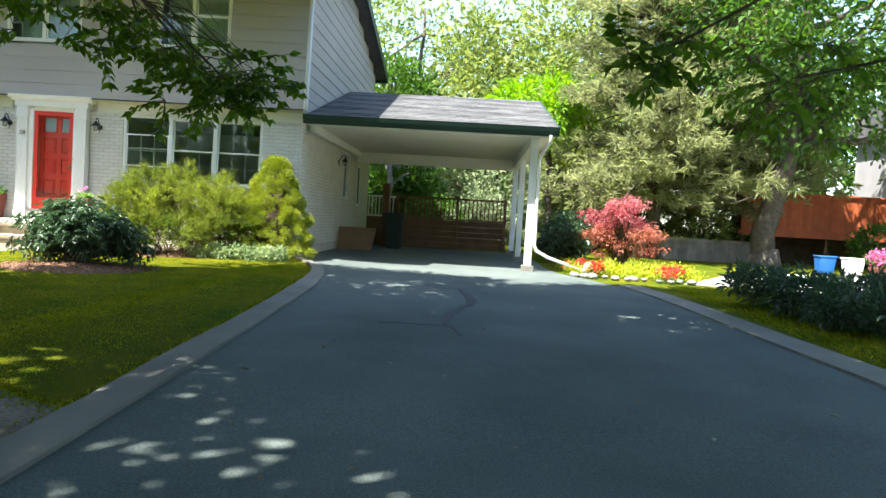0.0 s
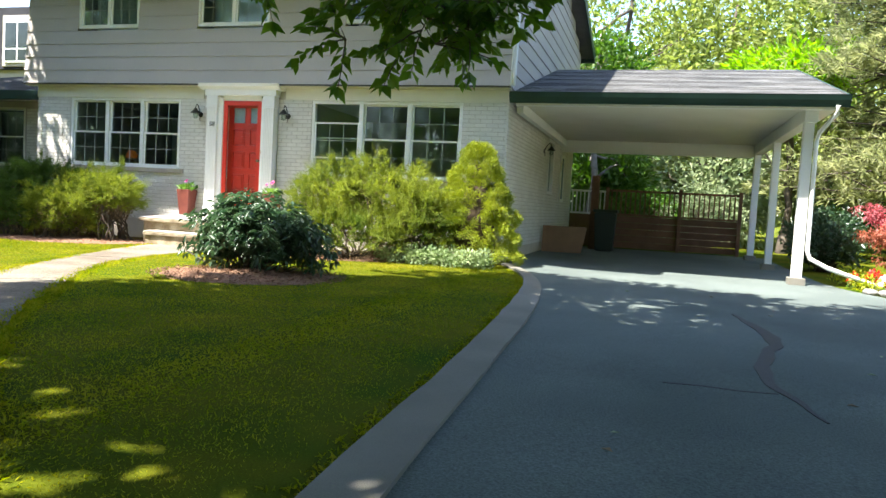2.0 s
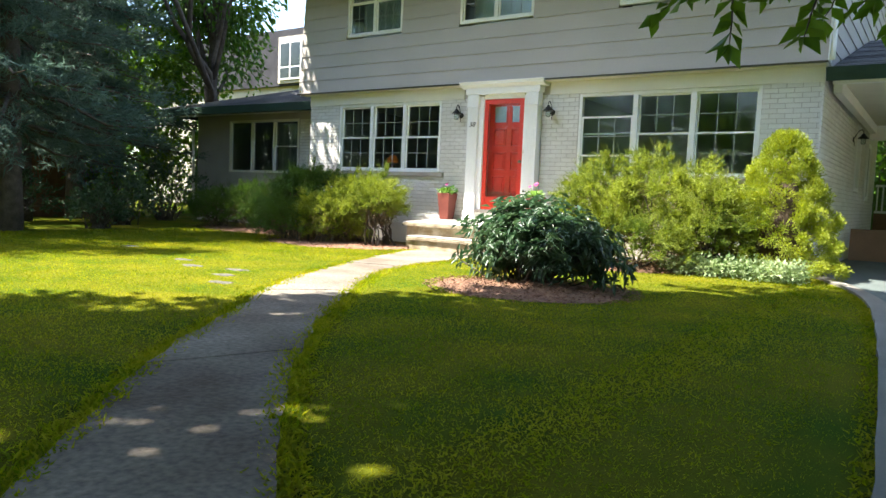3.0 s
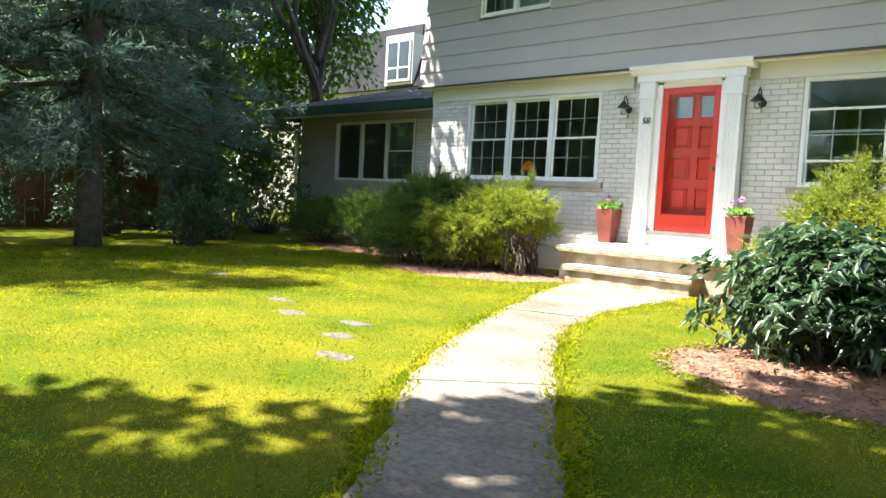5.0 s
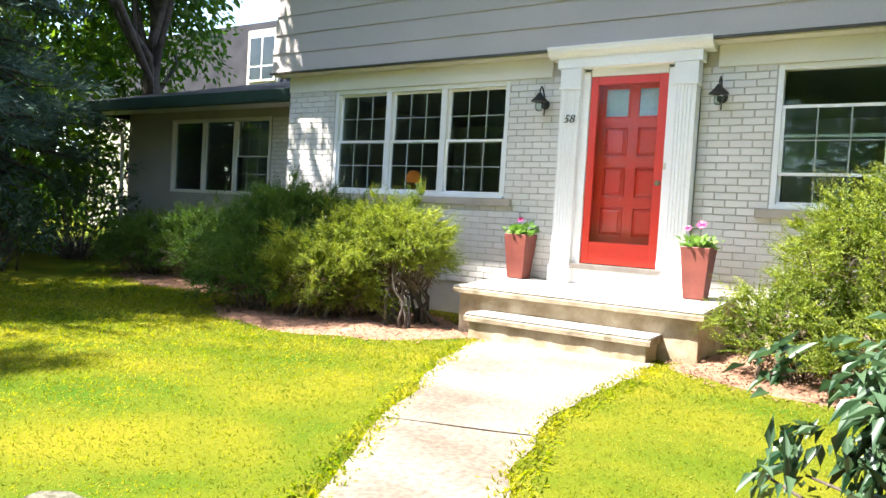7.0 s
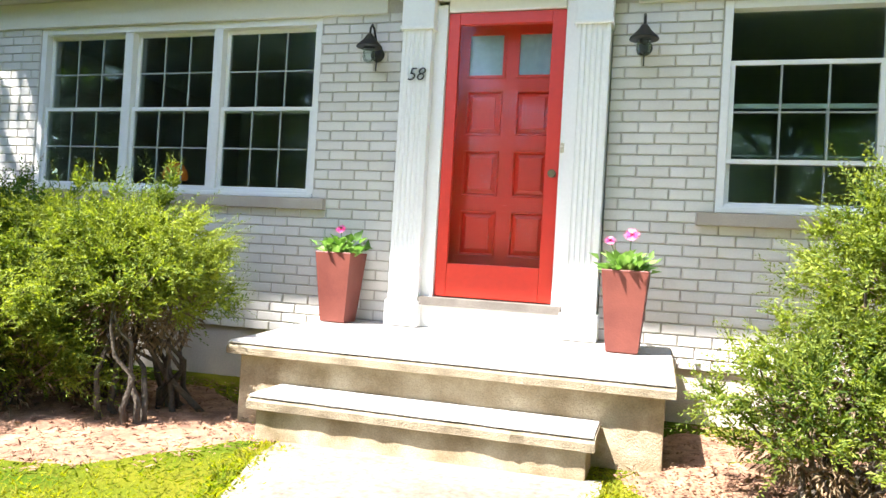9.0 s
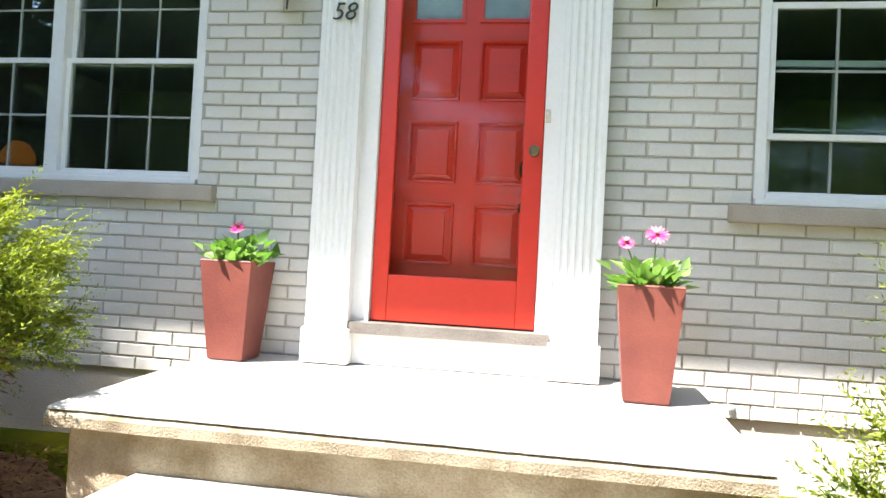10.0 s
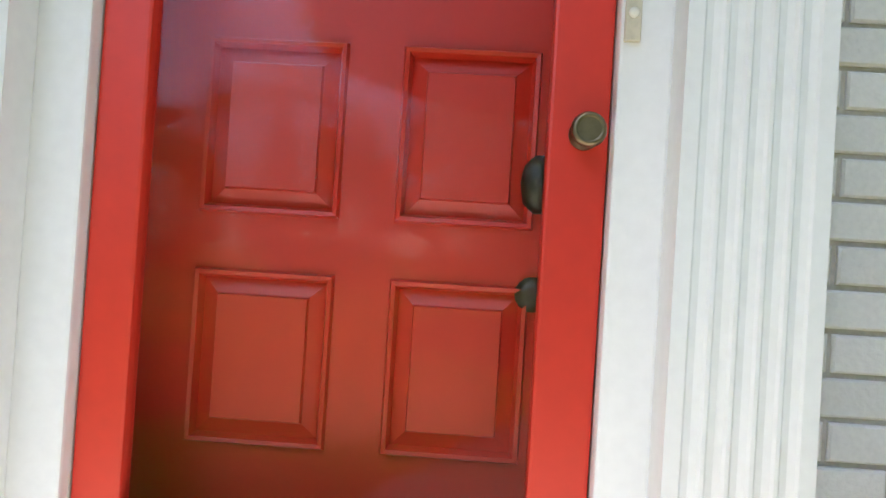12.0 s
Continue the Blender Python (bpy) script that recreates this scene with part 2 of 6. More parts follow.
M = {
    "brick": mat("painted brick", (0.60, 0.575, 0.53), (0.66, 0.64, 0.60), 0.7, 2.0, 90, 0.25, rnd=0.05, grain=0.05),
    "mortar": mat("mortar", (0.40, 0.37, 0.325), (0.49, 0.455, 0.405), 0.9, 4, 80, 0.3),
    "white": mat("white paint", (0.78, 0.78, 0.76), (0.72, 0.71, 0.68), 0.5, 1.5, 40, 0.08, grain=0.03, mix=0.6),
    "cream": mat("cream trim paint", (0.74, 0.71, 0.63), (0.68, 0.65, 0.57), 0.55, 1.5, 40, 0.08, grain=0.03),
    "siding": mat("taupe siding", (0.40, 0.365, 0.34), (0.44, 0.40, 0.375), 0.6, 0.8, 50, 0.12, grain=0.04, rnd=0.03),
    "red": mat("red door paint", (0.54, 0.027, 0.014), (0.62, 0.038, 0.018), 0.4, 1.5, 30, 0.06, grain=0.05, spec=0.5),
    "green": mat("dark green metal", (0.012, 0.035, 0.027), (0.02, 0.05, 0.04), 0.5, 2, 40, 0.05),
    "shingle": mat("asphalt shingles", (0.062, 0.064, 0.066), (0.12, 0.12, 0.12), 0.95, 1.2, 120, 0.6, rnd=0.2, grain=0.25),
    # greyed below the white sashes to hold the shade on the bars
    "muntin": mat("glazing bar paint with shade in it", (0.27, 0.29, 0.28), (0.33, 0.35, 0.34), 0.6, 6, 60, 0.05),
    # weathered tone, darkened further for the shade on the front face
    "nosing": mat("weathered nosing concrete with front shade", (0.15, 0.115, 0.07), (0.33, 0.275, 0.19), 0.9, 6, 120, 0.6, grain=0.25),
    "bell": mat("yellowed plastic", (0.52, 0.47, 0.34), (0.60, 0.55, 0.42), 0.5, 20, 90, 0.05),
    "slate": mat("dark roof shingles", (0.018, 0.018, 0.02), (0.034, 0.034, 0.036), 0.95, 1.2, 60, 0.5, grain=0.3, spec=0.08),
    "asphalt": mat("asphalt", (0.074, 0.094, 0.088), (0.118, 0.143, 0.133), 0.9, 0.7, 75, 0.8, grain=0.42),
    "patch": mat("tar seam", (0.014, 0.014, 0.015), (0.022, 0.022, 0.022), 0.6, 3, 100, 0.3),
    "concrete": mat("concrete", (0.15, 0.142, 0.118), (0.235, 0.222, 0.188), 0.9, 0.9, 150, 0.5, grain=0.14),
    "path": mat("worn path concrete", (0.088, 0.064, 0.044), (0.20, 0.176, 0.138), 0.9, 1.1, 32, 0.8, grain=0.42, mix=0.46),
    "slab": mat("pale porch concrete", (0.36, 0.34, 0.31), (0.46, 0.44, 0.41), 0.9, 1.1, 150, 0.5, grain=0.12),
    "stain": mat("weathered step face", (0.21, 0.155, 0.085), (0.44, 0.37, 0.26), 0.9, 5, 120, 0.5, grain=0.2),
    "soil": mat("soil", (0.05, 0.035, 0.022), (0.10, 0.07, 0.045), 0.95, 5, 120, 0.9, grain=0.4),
    "mulch": mat("wood mulch", (0.13, 0.065, 0.04), (0.29, 0.165, 0.10), 0.9, 9, 90, 0.8, rnd=0.35, grain=0.3),
    "lawn": mat("lawn turf", (0.036, 0.074, 0.004), (0.13, 0.121, 0.008), 0.95, 1.1, 120, 0.6, grain=0.3, spec=0.05),
    "bark": mat("bark", (0.06, 0.047, 0.036), (0.115, 0.095, 0.075), 0.95, 7, 60, 0.9, grain=0.35),
    "greybark": mat("grey bark", (0.15, 0.13, 0.11), (0.24, 0.21, 0.18), 0.95, 7, 60, 0.9, grain=0.35),
    "wood": mat("brown fence wood", (0.11, 0.052, 0.027), (0.17, 0.085, 0.045), 0.75, 3, 60, 0.3, rnd=0.15, grain=0.2),
    "redwood": mat("red stained deck wood", (0.36, 0.075, 0.025), (0.45, 0.11, 0.04), 0.7, 3, 60, 0.25, rnd=0.12),
    "greywood": mat("weathered grey wood", (0.16, 0.14, 0.12), (0.25, 0.22, 0.19), 0.9, 3, 60, 0.4, rnd=0.18, grain=0.2),
    "ply": mat("brown plywood", (0.17, 0.095, 0.047), (0.22, 0.125, 0.065), 0.7, 2, 50, 0.15),
    "pot": mat("terracotta-red planter", (0.135, 0.034, 0.024), (0.185, 0.05, 0.034), 0.6, 6, 90, 0.15, grain=0.08),
    "black": mat("black iron", (0.012, 0.012, 0.013), (0.022, 0.022, 0.022), 0.45, 5, 60, 0.1),
    "brass": mat("aged brass", (0.16, 0.125, 0.075), (0.23, 0.18, 0.11), 0.38, 20, 90, 0.05, metal=0.9),
    "bronze": mat("dark bronze", (0.06, 0.055, 0.045), (0.10, 0.09, 0.07), 0.45, 20, 90, 0.05, metal=0.8),
    "sill": mat("sandstone sill", (0.36, 0.31, 0.255), (0.43, 0.38, 0.32), 0.85, 4, 120, 0.3),
    "foundation": mat("painted foundation", (0.56, 0.50, 0.43), (0.47, 0.41, 0.34), 0.85, 2.5, 90, 0.4, grain=0.1),
    "threshold": mat("weathered threshold wood", (0.12, 0.104, 0.088), (0.18, 0.16, 0.138), 0.85, 6, 90, 0.4),
    "room": mat("dim interior plaster", (0.58, 0.62, 0.60), (0.66, 0.70, 0.67), 0.9, 1, 30, 0.0),
    "roomfloor": mat("interior wood floor", (0.10, 0.06, 0.035), (0.14, 0.085, 0.05), 0.5, 2, 30, 0.0),
    "curtain": mat("pale curtain", (0.42, 0.43, 0.42), (0.48, 0.48, 0.47), 0.9, 4, 60, 0.1),
    "beige": mat("beige wing siding", (0.36, 0.325, 0.29), (0.42, 0.385, 0.345), 0.75, 1.2, 60, 0.15),
    "neighbour": mat("cream stucco", (0.40, 0.36, 0.28), (0.46, 0.42, 0.33), 0.85, 1.2, 50, 0.2),
    "grey": mat("grey stucco", (0.30, 0.29, 0.30), (0.36, 0.35, 0.36), 0.85, 1.2, 50, 0.2),
    "gravel": mat("pale gravel paving", (0.42, 0.40, 0.37), (0.52, 0.50, 0.46), 0.9, 3, 90, 0.6, grain=0.25),
    "rock": mat("field stone", (0.17, 0.16, 0.15), (0.27, 0.26, 0.24), 0.85, 6, 60, 0.6, rnd=0.2, grain=0.2),
    "stone": mat("lawn stone", (0.03, 0.03, 0.012), (0.14, 0.13, 0.095), 0.9, 24, 60, 0.6, grain=0.3),
    "blue": mat("blue plastic", (0.02, 0.12, 0.42), (0.03, 0.15, 0.48), 0.45, 3, 40, 0.02),
    "darkgreen": mat("dark green plastic", (0.012, 0.022, 0.018), (0.016, 0.03, 0.022), 0.5, 3, 40, 0.02),
    "glass": glassmat("window glass", (0.80, 0.87, 0.85), 0.5),
    "stormglass": glassmat("storm door glass", (0.97, 0.98, 0.98), 0.2),
    "frosted": mat("frosted pale blue glass", (0.25, 0.36, 0.42), (0.30, 0.42, 0.48), 0.12, 2, 30, 0.0, spec=0.6),
    "darkpane": mat("dark window pane", (0.02, 0.028, 0.026), (0.035, 0.045, 0.04), 0.15, 2, 30, 0.0, spec=0.4),
    "lampglow": glow("warm lamp shade", (1.0, 0.30, 0.04), 0.035),
    "l_near": leafmat("ash leaf", (0.045, 0.10, 0.015), (0.14, 0.22, 0.035), 0.4, 0.5),
    "l_mid": leafmat("maple leaf", (0.03, 0.08, 0.012), (0.10, 0.18, 0.03), 0.5, 0.4),
    "l_light": leafmat("light yellow-green leaf", (0.11, 0.15, 0.035), (0.27, 0.31, 0.09), 0.6, 0.45),
    "l_lime": leafmat("bright lime leaf", (0.12, 0.26, 0.01), (0.24, 0.40, 0.02), 0.5, 0.5),
    "l_pale": leafmat("silvery green leaf", (0.12, 0.17, 0.09), (0.27, 0.31, 0.17), 0.55, 0.35),
    "n_pine": leafmat("pine needles", (0.15, 0.175, 0.07), (0.29, 0.30, 0.15), 0.7, 0.5),
    "n_spruce": leafmat("blue spruce needles", (0.048, 0.09, 0.066), (0.15, 0.205, 0.165), 0.75, 0.3, 0.12),
    "n_dead": leafmat("dry twig", (0.11, 0.08, 0.05), (0.27, 0.19, 0.11), 0.8, 0.1),
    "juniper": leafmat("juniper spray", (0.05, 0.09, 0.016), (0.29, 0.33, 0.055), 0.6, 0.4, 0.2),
    # darker copy of the juniper colours, shade included, for bushes in shadow
    "juniper_shaded": leafmat("shaded juniper spray", (0.04, 0.09, 0.016), (0.11, 0.18, 0.03), 0.55, 0.3),
    "alberta": leafmat("dwarf spruce needles", (0.12, 0.17, 0.015), (0.37, 0.41, 0.05), 0.6, 0.3),
    "rhodo": leafmat("rhododendron leaf", (0.022, 0.056, 0.026), (0.08, 0.132, 0.062), 0.38, 0.22, 0.45),
    "peony": leafmat("dark peony leaf", (0.026, 0.062, 0.028), (0.085, 0.135, 0.07), 0.34, 0.25, 0.5),
    "redmaple": leafmat("red maple leaf", (0.28, 0.065, 0.075), (0.50, 0.20, 0.21), 0.55, 0.4),
    "orange": leafmat("orange maple leaf", (0.27, 0.085, 0.06), (0.42, 0.18, 0.12), 0.55, 0.4),
    "cover": leafmat("variegated ground cover", (0.10, 0.17, 0.05), (0.34, 0.40, 0.22), 0.55, 0.3),
    "yellowcover": leafmat("yellow-green ground cover", (0.22, 0.27, 0.02), (0.42, 0.44, 0.04), 0.55, 0.35),
    "pink": leafmat("pink petal", (0.64, 0.10, 0.32), (0.84, 0.33, 0.54), 0.5, 0.3),
    "redflower": leafmat("red petal", (0.60, 0.03, 0.03), (0.75, 0.10, 0.07), 0.5, 0.3),
    "potleaf": leafmat("gerbera leaf", (0.09, 0.185, 0.035), (0.22, 0.34, 0.10), 0.45, 0.3),
    "grass": leafmat("grass blade", (0.095, 0.148, 0.012), (0.30, 0.278, 0.043), 0.85, 0.55, 0.05),
    "stem": mat("green stem", (0.12, 0.20, 0.05), (0.16, 0.25, 0.07), 0.6, 9, 60, 0.05),
}


# ---- building helpers ----
def part(name, bm, material, parent, label=""):
    """Links a bmesh (or a finished mesh) as one mesh object under a thing or a part."""
    me = bm
    if isinstance(bm, bmesh.types.BMesh):
        me = bpy.data.meshes.new(name)
        bm.normal_update()
        bm.to_mesh(me)
        bm.free()
    if material and not me.materials:
        me.materials.append(material)
    ob = new(name, me)
    if parent:
        ob.parent = parent
        ob.matrix_parent_inverse = Matrix.Translation(parent.matrix_basis.translation).inverted() if parent.parent is None else Matrix.Identity(4)
        if parent.parent is not None:
            ob.matrix_parent_inverse = Matrix.Identity(4)
    if label:
        ob["label"] = label
    return ob


def thing(name, at, label, category, group="", kind=""):
    ob = new(name)
    ob.empty_display_size = 0.1
    ob.location = at
    return tagged(ob, label, category, group, kind)


def box(bm, x0, x1, y0, y1, z0, z1):
    v = [bm.verts.new(p) for p in ((x0, y0, z0), (x1, y0, z0), (x1, y1, z0), (x0, y1, z0), (x0, y0, z1), (x1, y0, z1), (x1, y1, z1), (x0, y1, z1))]
    for f in ((3, 2, 1, 0), (4, 5, 6, 7), (0, 1, 5, 4), (1, 2, 6, 5), (2, 3, 7, 6), (3, 0, 4, 7)):
        bm.faces.new([v[i] for i in f])
    return bm


def bbox(x0, x1, y0, y1, z0, z1, r=0.006, seg=2):
    """A box with rounded edges."""
    bm = box(bmesh.new(), x0, x1, y0, y1, z0, z1)
    bmesh.ops.bevel(bm, geom=bm.edges[:], offset=r, segments=seg, affect="EDGES", profile=0.6)
    return bm


def hexa(bm, pts):
    v = [bm.verts.new(p) for p in pts]
    for f in ((3, 2, 1, 0), (4, 5, 6, 7), (0, 1, 5, 4), (1, 2, 6, 5), (2, 3, 7, 6), (3, 0, 4, 7)):
        bm.faces.new([v[i] for i in f])
    return bm


def tube(bm, pts, radii, sides=8, cap=True):
    """A round bar along points, with a radius for each."""
    rings, pts = [], [Vector(p) for p in pts]
    for i, p in enumerate(pts):
        d = (pts[min(i + 1, len(pts) - 1)] - pts[max(i - 1, 0)]).normalized()
        u = d.cross(Vector((0, 0, 1)) if abs(d.z) < 0.9 else Vector((1, 0, 0))).normalized()
        w = d.cross(u)
        rings.append([bm.verts.new(p + (u * math.cos(a) + w * math.sin(a)) * radii[i]) for a in (2 * math.pi * k / sides for k in range(sides))])
    for a, b in zip(rings, rings[1:]):
        for k in range(sides):
            bm.faces.new((a[k], a[(k + 1) % sides], b[(k + 1) % sides], b[k])).smooth = True
    if cap:
        bm.faces.new(rings[0][::-1]), bm.faces.new(rings[-1])
    return bm


def lathe(bm, profile, at, sides=16, tilt=None):
    """A turned body: (radius, height) pairs about a vertical axis."""
    m = Matrix.Translation(at) @ (tilt or Matrix.Identity(4))
    rings = [[bm.verts.new(m @ Vector((r * math.cos(a), r * math.sin(a), z))) for a in (2 * math.pi * k / sides for k in range(sides))] for r, z in profile]
    for a, b in zip(rings, rings[1:]):
        for k in range(sides):
            bm.faces.new((a[k], a[(k + 1) % sides], b[(k + 1) % sides], b[k])).smooth = True
    bm.faces.new(rings[0][::-1]), bm.faces.new(rings[-1])
    return bm


RNG = np.random.default_rng(7)


def unit(a):
    return a / np.maximum(np.linalg.norm(a, axis=1, keepdims=True), 1e-6)


def leaf_mesh(name, base, way, size, width=0.4, fold=0.12, curl=0.1, flat=0.5):
    """One mesh of many pointed leaves: each a folded, slightly curled blade from base along way."""
    n = len(base)
    way = unit(way)
    up = np.tile(np.array([0.0, 0.0, 1.0]), (n, 1)) * flat + RNG.normal(size=(n, 3)) * (1.05 - flat)
    side = unit(np.cross(way, up) + 1e-5)
    nor = np.cross(side, way)
    s = np.broadcast_to(np.asarray(size, float), (n,))[:, None]
    tip = base + way * s - nor * s * curl
    mid = base + way * s * 0.45
    a, b = mid + side * s * width * 0.5 + nor * s * fold, mid - side * s * width * 0.5 + nor * s * fold
    v = np.stack([base, a, tip, b], 1).reshape(-1, 3)
    me = bpy.data.meshes.new(name)
    me.vertices.add(4 * n), me.loops.add(6 * n), me.polygons.add(2 * n)
    me.vertices.foreach_set("co", v.ravel().astype(np.float32))
    idx = (np.arange(n)[:, None] * 4 + np.array([[0, 2, 1, 0, 3, 2]])).ravel()
    me.loops.foreach_set("vertex_index", idx.astype(np.int32))
    me.polygons.foreach_set("loop_start", np.arange(0, 6 * n, 3, dtype=np.int32))
    me.update(calc_edges=True)
    return me


def blade_mesh(name, base, way, size, width):
    """Grass: one tapering triangle a blade."""
    n = len(base)
    way = unit(way)
    side = unit(np.cross(way, RNG.normal(size=(n, 3)))) * (np.asarray(width) * 0.5)[:, None]
    v = np.stack([base - side, base + side, base + way * np.asarray(size)[:, None]], 1).reshape(-1, 3)
    me = bpy.data.meshes.new(name)
    me.vertices.add(3 * n), me.loops.add(3 * n), me.polygons.add(n)
    me.vertices.foreach_set("co", v.ravel().astype(np.float32))
    me.loops.foreach_set("vertex_index", np.arange(3 * n, dtype=np.int32))
    me.polygons.foreach_set("loop_start", np.arange(0, 3 * n, 3, dtype=np.int32))
    me.update(calc_edges=True)
    return me


def sphere_dirs(n, low=-1.0):
    d = unit(RNG.normal(size=(n * 3, 3)))
    return d[d[:, 2] > low][:n]


def clump_leaves(centres, per, spread, size, out_from=None, droop=0.0, jitter=0.35):
    """Leaves round clump centres: bases, ways, sizes."""
    c = np.repeat(np.asarray(centres), per, 0)
    n = len(c)
    d = unit(RNG.normal(size=(n, 3)))
    sp = np.repeat(np.broadcast_to(np.asarray(spread, float), (len(centres),)), per)
    base = c + d * (sp * RNG.random(n) ** 0.5)[:, None]
    way = d + RNG.normal(size=(n, 3)) * jitter
    if out_from is not None:
        way += unit(base - np.asarray(out_from)) * 0.8
    way[:, 2] -= droop
    return base, way, size * RNG.uniform(0.65, 1.25, n)


def cat(lots):
    return [np.concatenate(k) for k in zip(*lots)]


def ground_z(x, y):
    return float(gz(np.array([[x, y]], float))[0])


def gz(a):
    """The drive lies a little below the lawn, which sinks slowly to the west."""
    s = np.clip((-3.0 - a[:, 0]) / 1.5, 0, 1)
    s = s * s * (3 - 2 * s)
    y = np.minimum(a[:, 1], 26)
    west = 0.755 - 0.011 * np.clip(-6.5 - a[:, 0], 0, 6)
    return (0.585 + 0.0075 * y) * (1 - s) + west * s


def resample(pts, n):
    p = np.array(pts, float)
    d = np.r_[0, np.cumsum(np.linalg.norm(np.diff(p, axis=0), axis=1))]
    t = np.linspace(0, d[-1], n)
    q = np.stack([np.interp(t, d, p[:, k]) for k in range(2)], 1)
    for _ in range(5):
        q[1:-1] = (q[:-2] + 2 * q[1:-1] + q[2:]) / 4
    return q


def ribbon(left, right, n, top, depth=0.12, across=4, wobble=0.0):
    """A slab between two lines on the ground, its top that far above it."""
    a, b = resample(left, n), resample(right, n)
    bm = bmesh.new()
    rows = []
    for i in range(n):
        row = []
        for k in range(across + 1):
            f = k / across
            x, y = a[i] * (1 - f) + b[i] * f
            if wobble and k in (0, across):
                x += wobble * noise.noise((x * 3, y * 3, 1.3))
                y += wobble * noise.noise((x * 3, y * 3, 7.3))
            row.append(bm.verts.new((x, y, ground_z(x, y) + top)))
        rows.append(row)
    lo = [[bm.verts.new(r[0].co - Vector((0, 0, depth))), bm.verts.new(r[-1].co - Vector((0, 0, depth)))] for r in rows]
    for i in range(n - 1):
        for k in range(across):
            bm.faces.new((rows[i][k], rows[i][k + 1], rows[i + 1][k + 1], rows[i + 1][k]))
        bm.faces.new((lo[i][0], rows[i][0], rows[i + 1][0], lo[i + 1][0]))
        bm.faces.new((rows[i][-1], lo[i][1], lo[i + 1][1], rows[i + 1][-1]))
    bm.faces.new((lo[0][0], lo[0][1], *rows[0][::-1]))
    bm.faces.new((lo[-1][1], lo[-1][0], *rows[-1]))
    bmesh.ops.recalc_face_normals(bm, faces=bm.faces[:])
    return bm


# ---- ground, drive, path ----
def build_ground():
    bm = bmesh.new()
    xs = [-900, -300, -120, -60, -40] + [-30 + 0.5 * i for i in range(101)] + [30, 45, 70, 120, 300, 900]
    ys = [-900, -300, -120, -60, -30] + [-15 + 0.5 * i for i in range(101)] + [45, 60, 80, 120, 300, 900]
    g = [[bm.verts.new((x, y, ground_z(x, y))) for x in xs] for y in ys]
    for j in range(len(ys) - 1):
        for i in range(len(xs) - 1):
            bm.faces.new((g[j][i], g[j][i + 1], g[j + 1][i + 1], g[j + 1][i])).smooth = True
    tagged(part("ground", bm, M["lawn"], None), "mown green lawn ground with soil showing through", "ground", kind="structure")


DRIVE_L = [(-2.6, -9), (-2.62, 2.4), (-2.69, 3.9), (-2.78, 5.4), (-2.82, 6.3), (-2.97, 9.2), (-3.16, 11.2), (-3.33, 12.2), (-3.6, 13.2), (-3.95, 14.0), (-4.4, 14.75), (-4.5, 15.6), (-4.52, 23.2)]
DRIVE_R = [(2.5, -9), (2.48, 3), (2.43, 5.6), (2.3, 8.2), (2.22, 10.3), (2.15, 11.6), (1.95, 13.2), (1.5, 14.4), (1.1, 15.2), (0.95, 16.0), (0.95, 20), (0.95, 23.2)]
CURB_OUT = [(-2.9, -9), (-2.9, 2.4), (-2.96, 3.9), (-3.06, 5.4), (-3.08, 6.3), (-3.2, 8.4), (-3.42, 11.1), (-3.56, 12.2), (-3.78, 13.15), (-4.1, 13.9), (-4.52, 14.5)]
CURB_IN = [(-2.6, -9), (-2.62, 2.4), (-2.69, 3.9), (-2.78, 5.4), (-2.82, 6.3), (-2.97, 9.2), (-3.16, 11.2), (-3.33, 12.2), (-3.6, 13.2), (-3.95, 14.0), (-4.4, 14.75)]
WALK_L = [(-10.66, 13.4), (-10.6, 12.85), (-10.38, 12.3), (-10.03, 11.46), (-9.57, 10.3), (-9.12, 9.3), (-8.6, 8.4), (-8.1, 7.55), (-7.29, 6.59), (-6.49, 5.48), (-5.81, 4.74), (-5.4, 4.3), (-4.6, 3.5), (-3.8, 2.75), (-2.93, 2.1)]
WALK_R = [(-8.95, 13.4), (-8.93, 12.84), (-8.95, 11.9), (-8.93, 11.1), (-8.6, 10.0), (-8.2, 9.2), (-7.68, 8.4), (-7.12, 7.6), (-6.6, 6.85), (-5.94, 5.99), (-5.05, 5.05), (-4.32, 4.38), (-3.7, 3.85), (-3.3, 3.6), (-2.97, 3.5)]


def build_paving():
    tagged(part("road", ribbon(DRIVE_L, DRIVE_R, 70, 0.02, across=10), M["asphalt"], None), "dark grey asphalt driveway with a tar seam", "driveway", kind="structure")
    curb = thing("kerb", (0, 0, 0), "pale concrete edging strip along the driveway", "kerb", kind="structure")
    part("edging", ribbon(CURB_OUT, CURB_IN, 80, 0.045, across=2, wobble=0.015), M["concrete"], curb)
    part("edging", ribbon([(x + 0.42, y) for x, y in DRIVE_R[:7]], DRIVE_R[:7], 60, 0.045, across=2, wobble=0.015), M["concrete"], curb)
    path = thing("pavement", (0, 0, 0), "curved worn concrete garden path of cast slabs", "path", kind="structure")
    l, r = resample(WALK_L, 91), resample(WALK_R, 91)
    for i in range(0, 90, 10):
        a, b = [tuple(p) for p in l[i:i + 11]], [tuple(p) for p in r[i:i + 11]]
        a[-1] = (a[-1][0] * 0.96 + a[-2][0] * 0.04, a[-1][1] * 0.96 + a[-2][1] * 0.04)
        b[-1] = (b[-1][0] * 0.96 + b[-2][0] * 0.04, b[-1][1] * 0.96 + b[-2][1] * 0.04)
        part("slab", ribbon(a, b, 14, 0.017 + 0.004 * ((i // 10) % 2), across=4, wobble=0.05), M["path"], path)
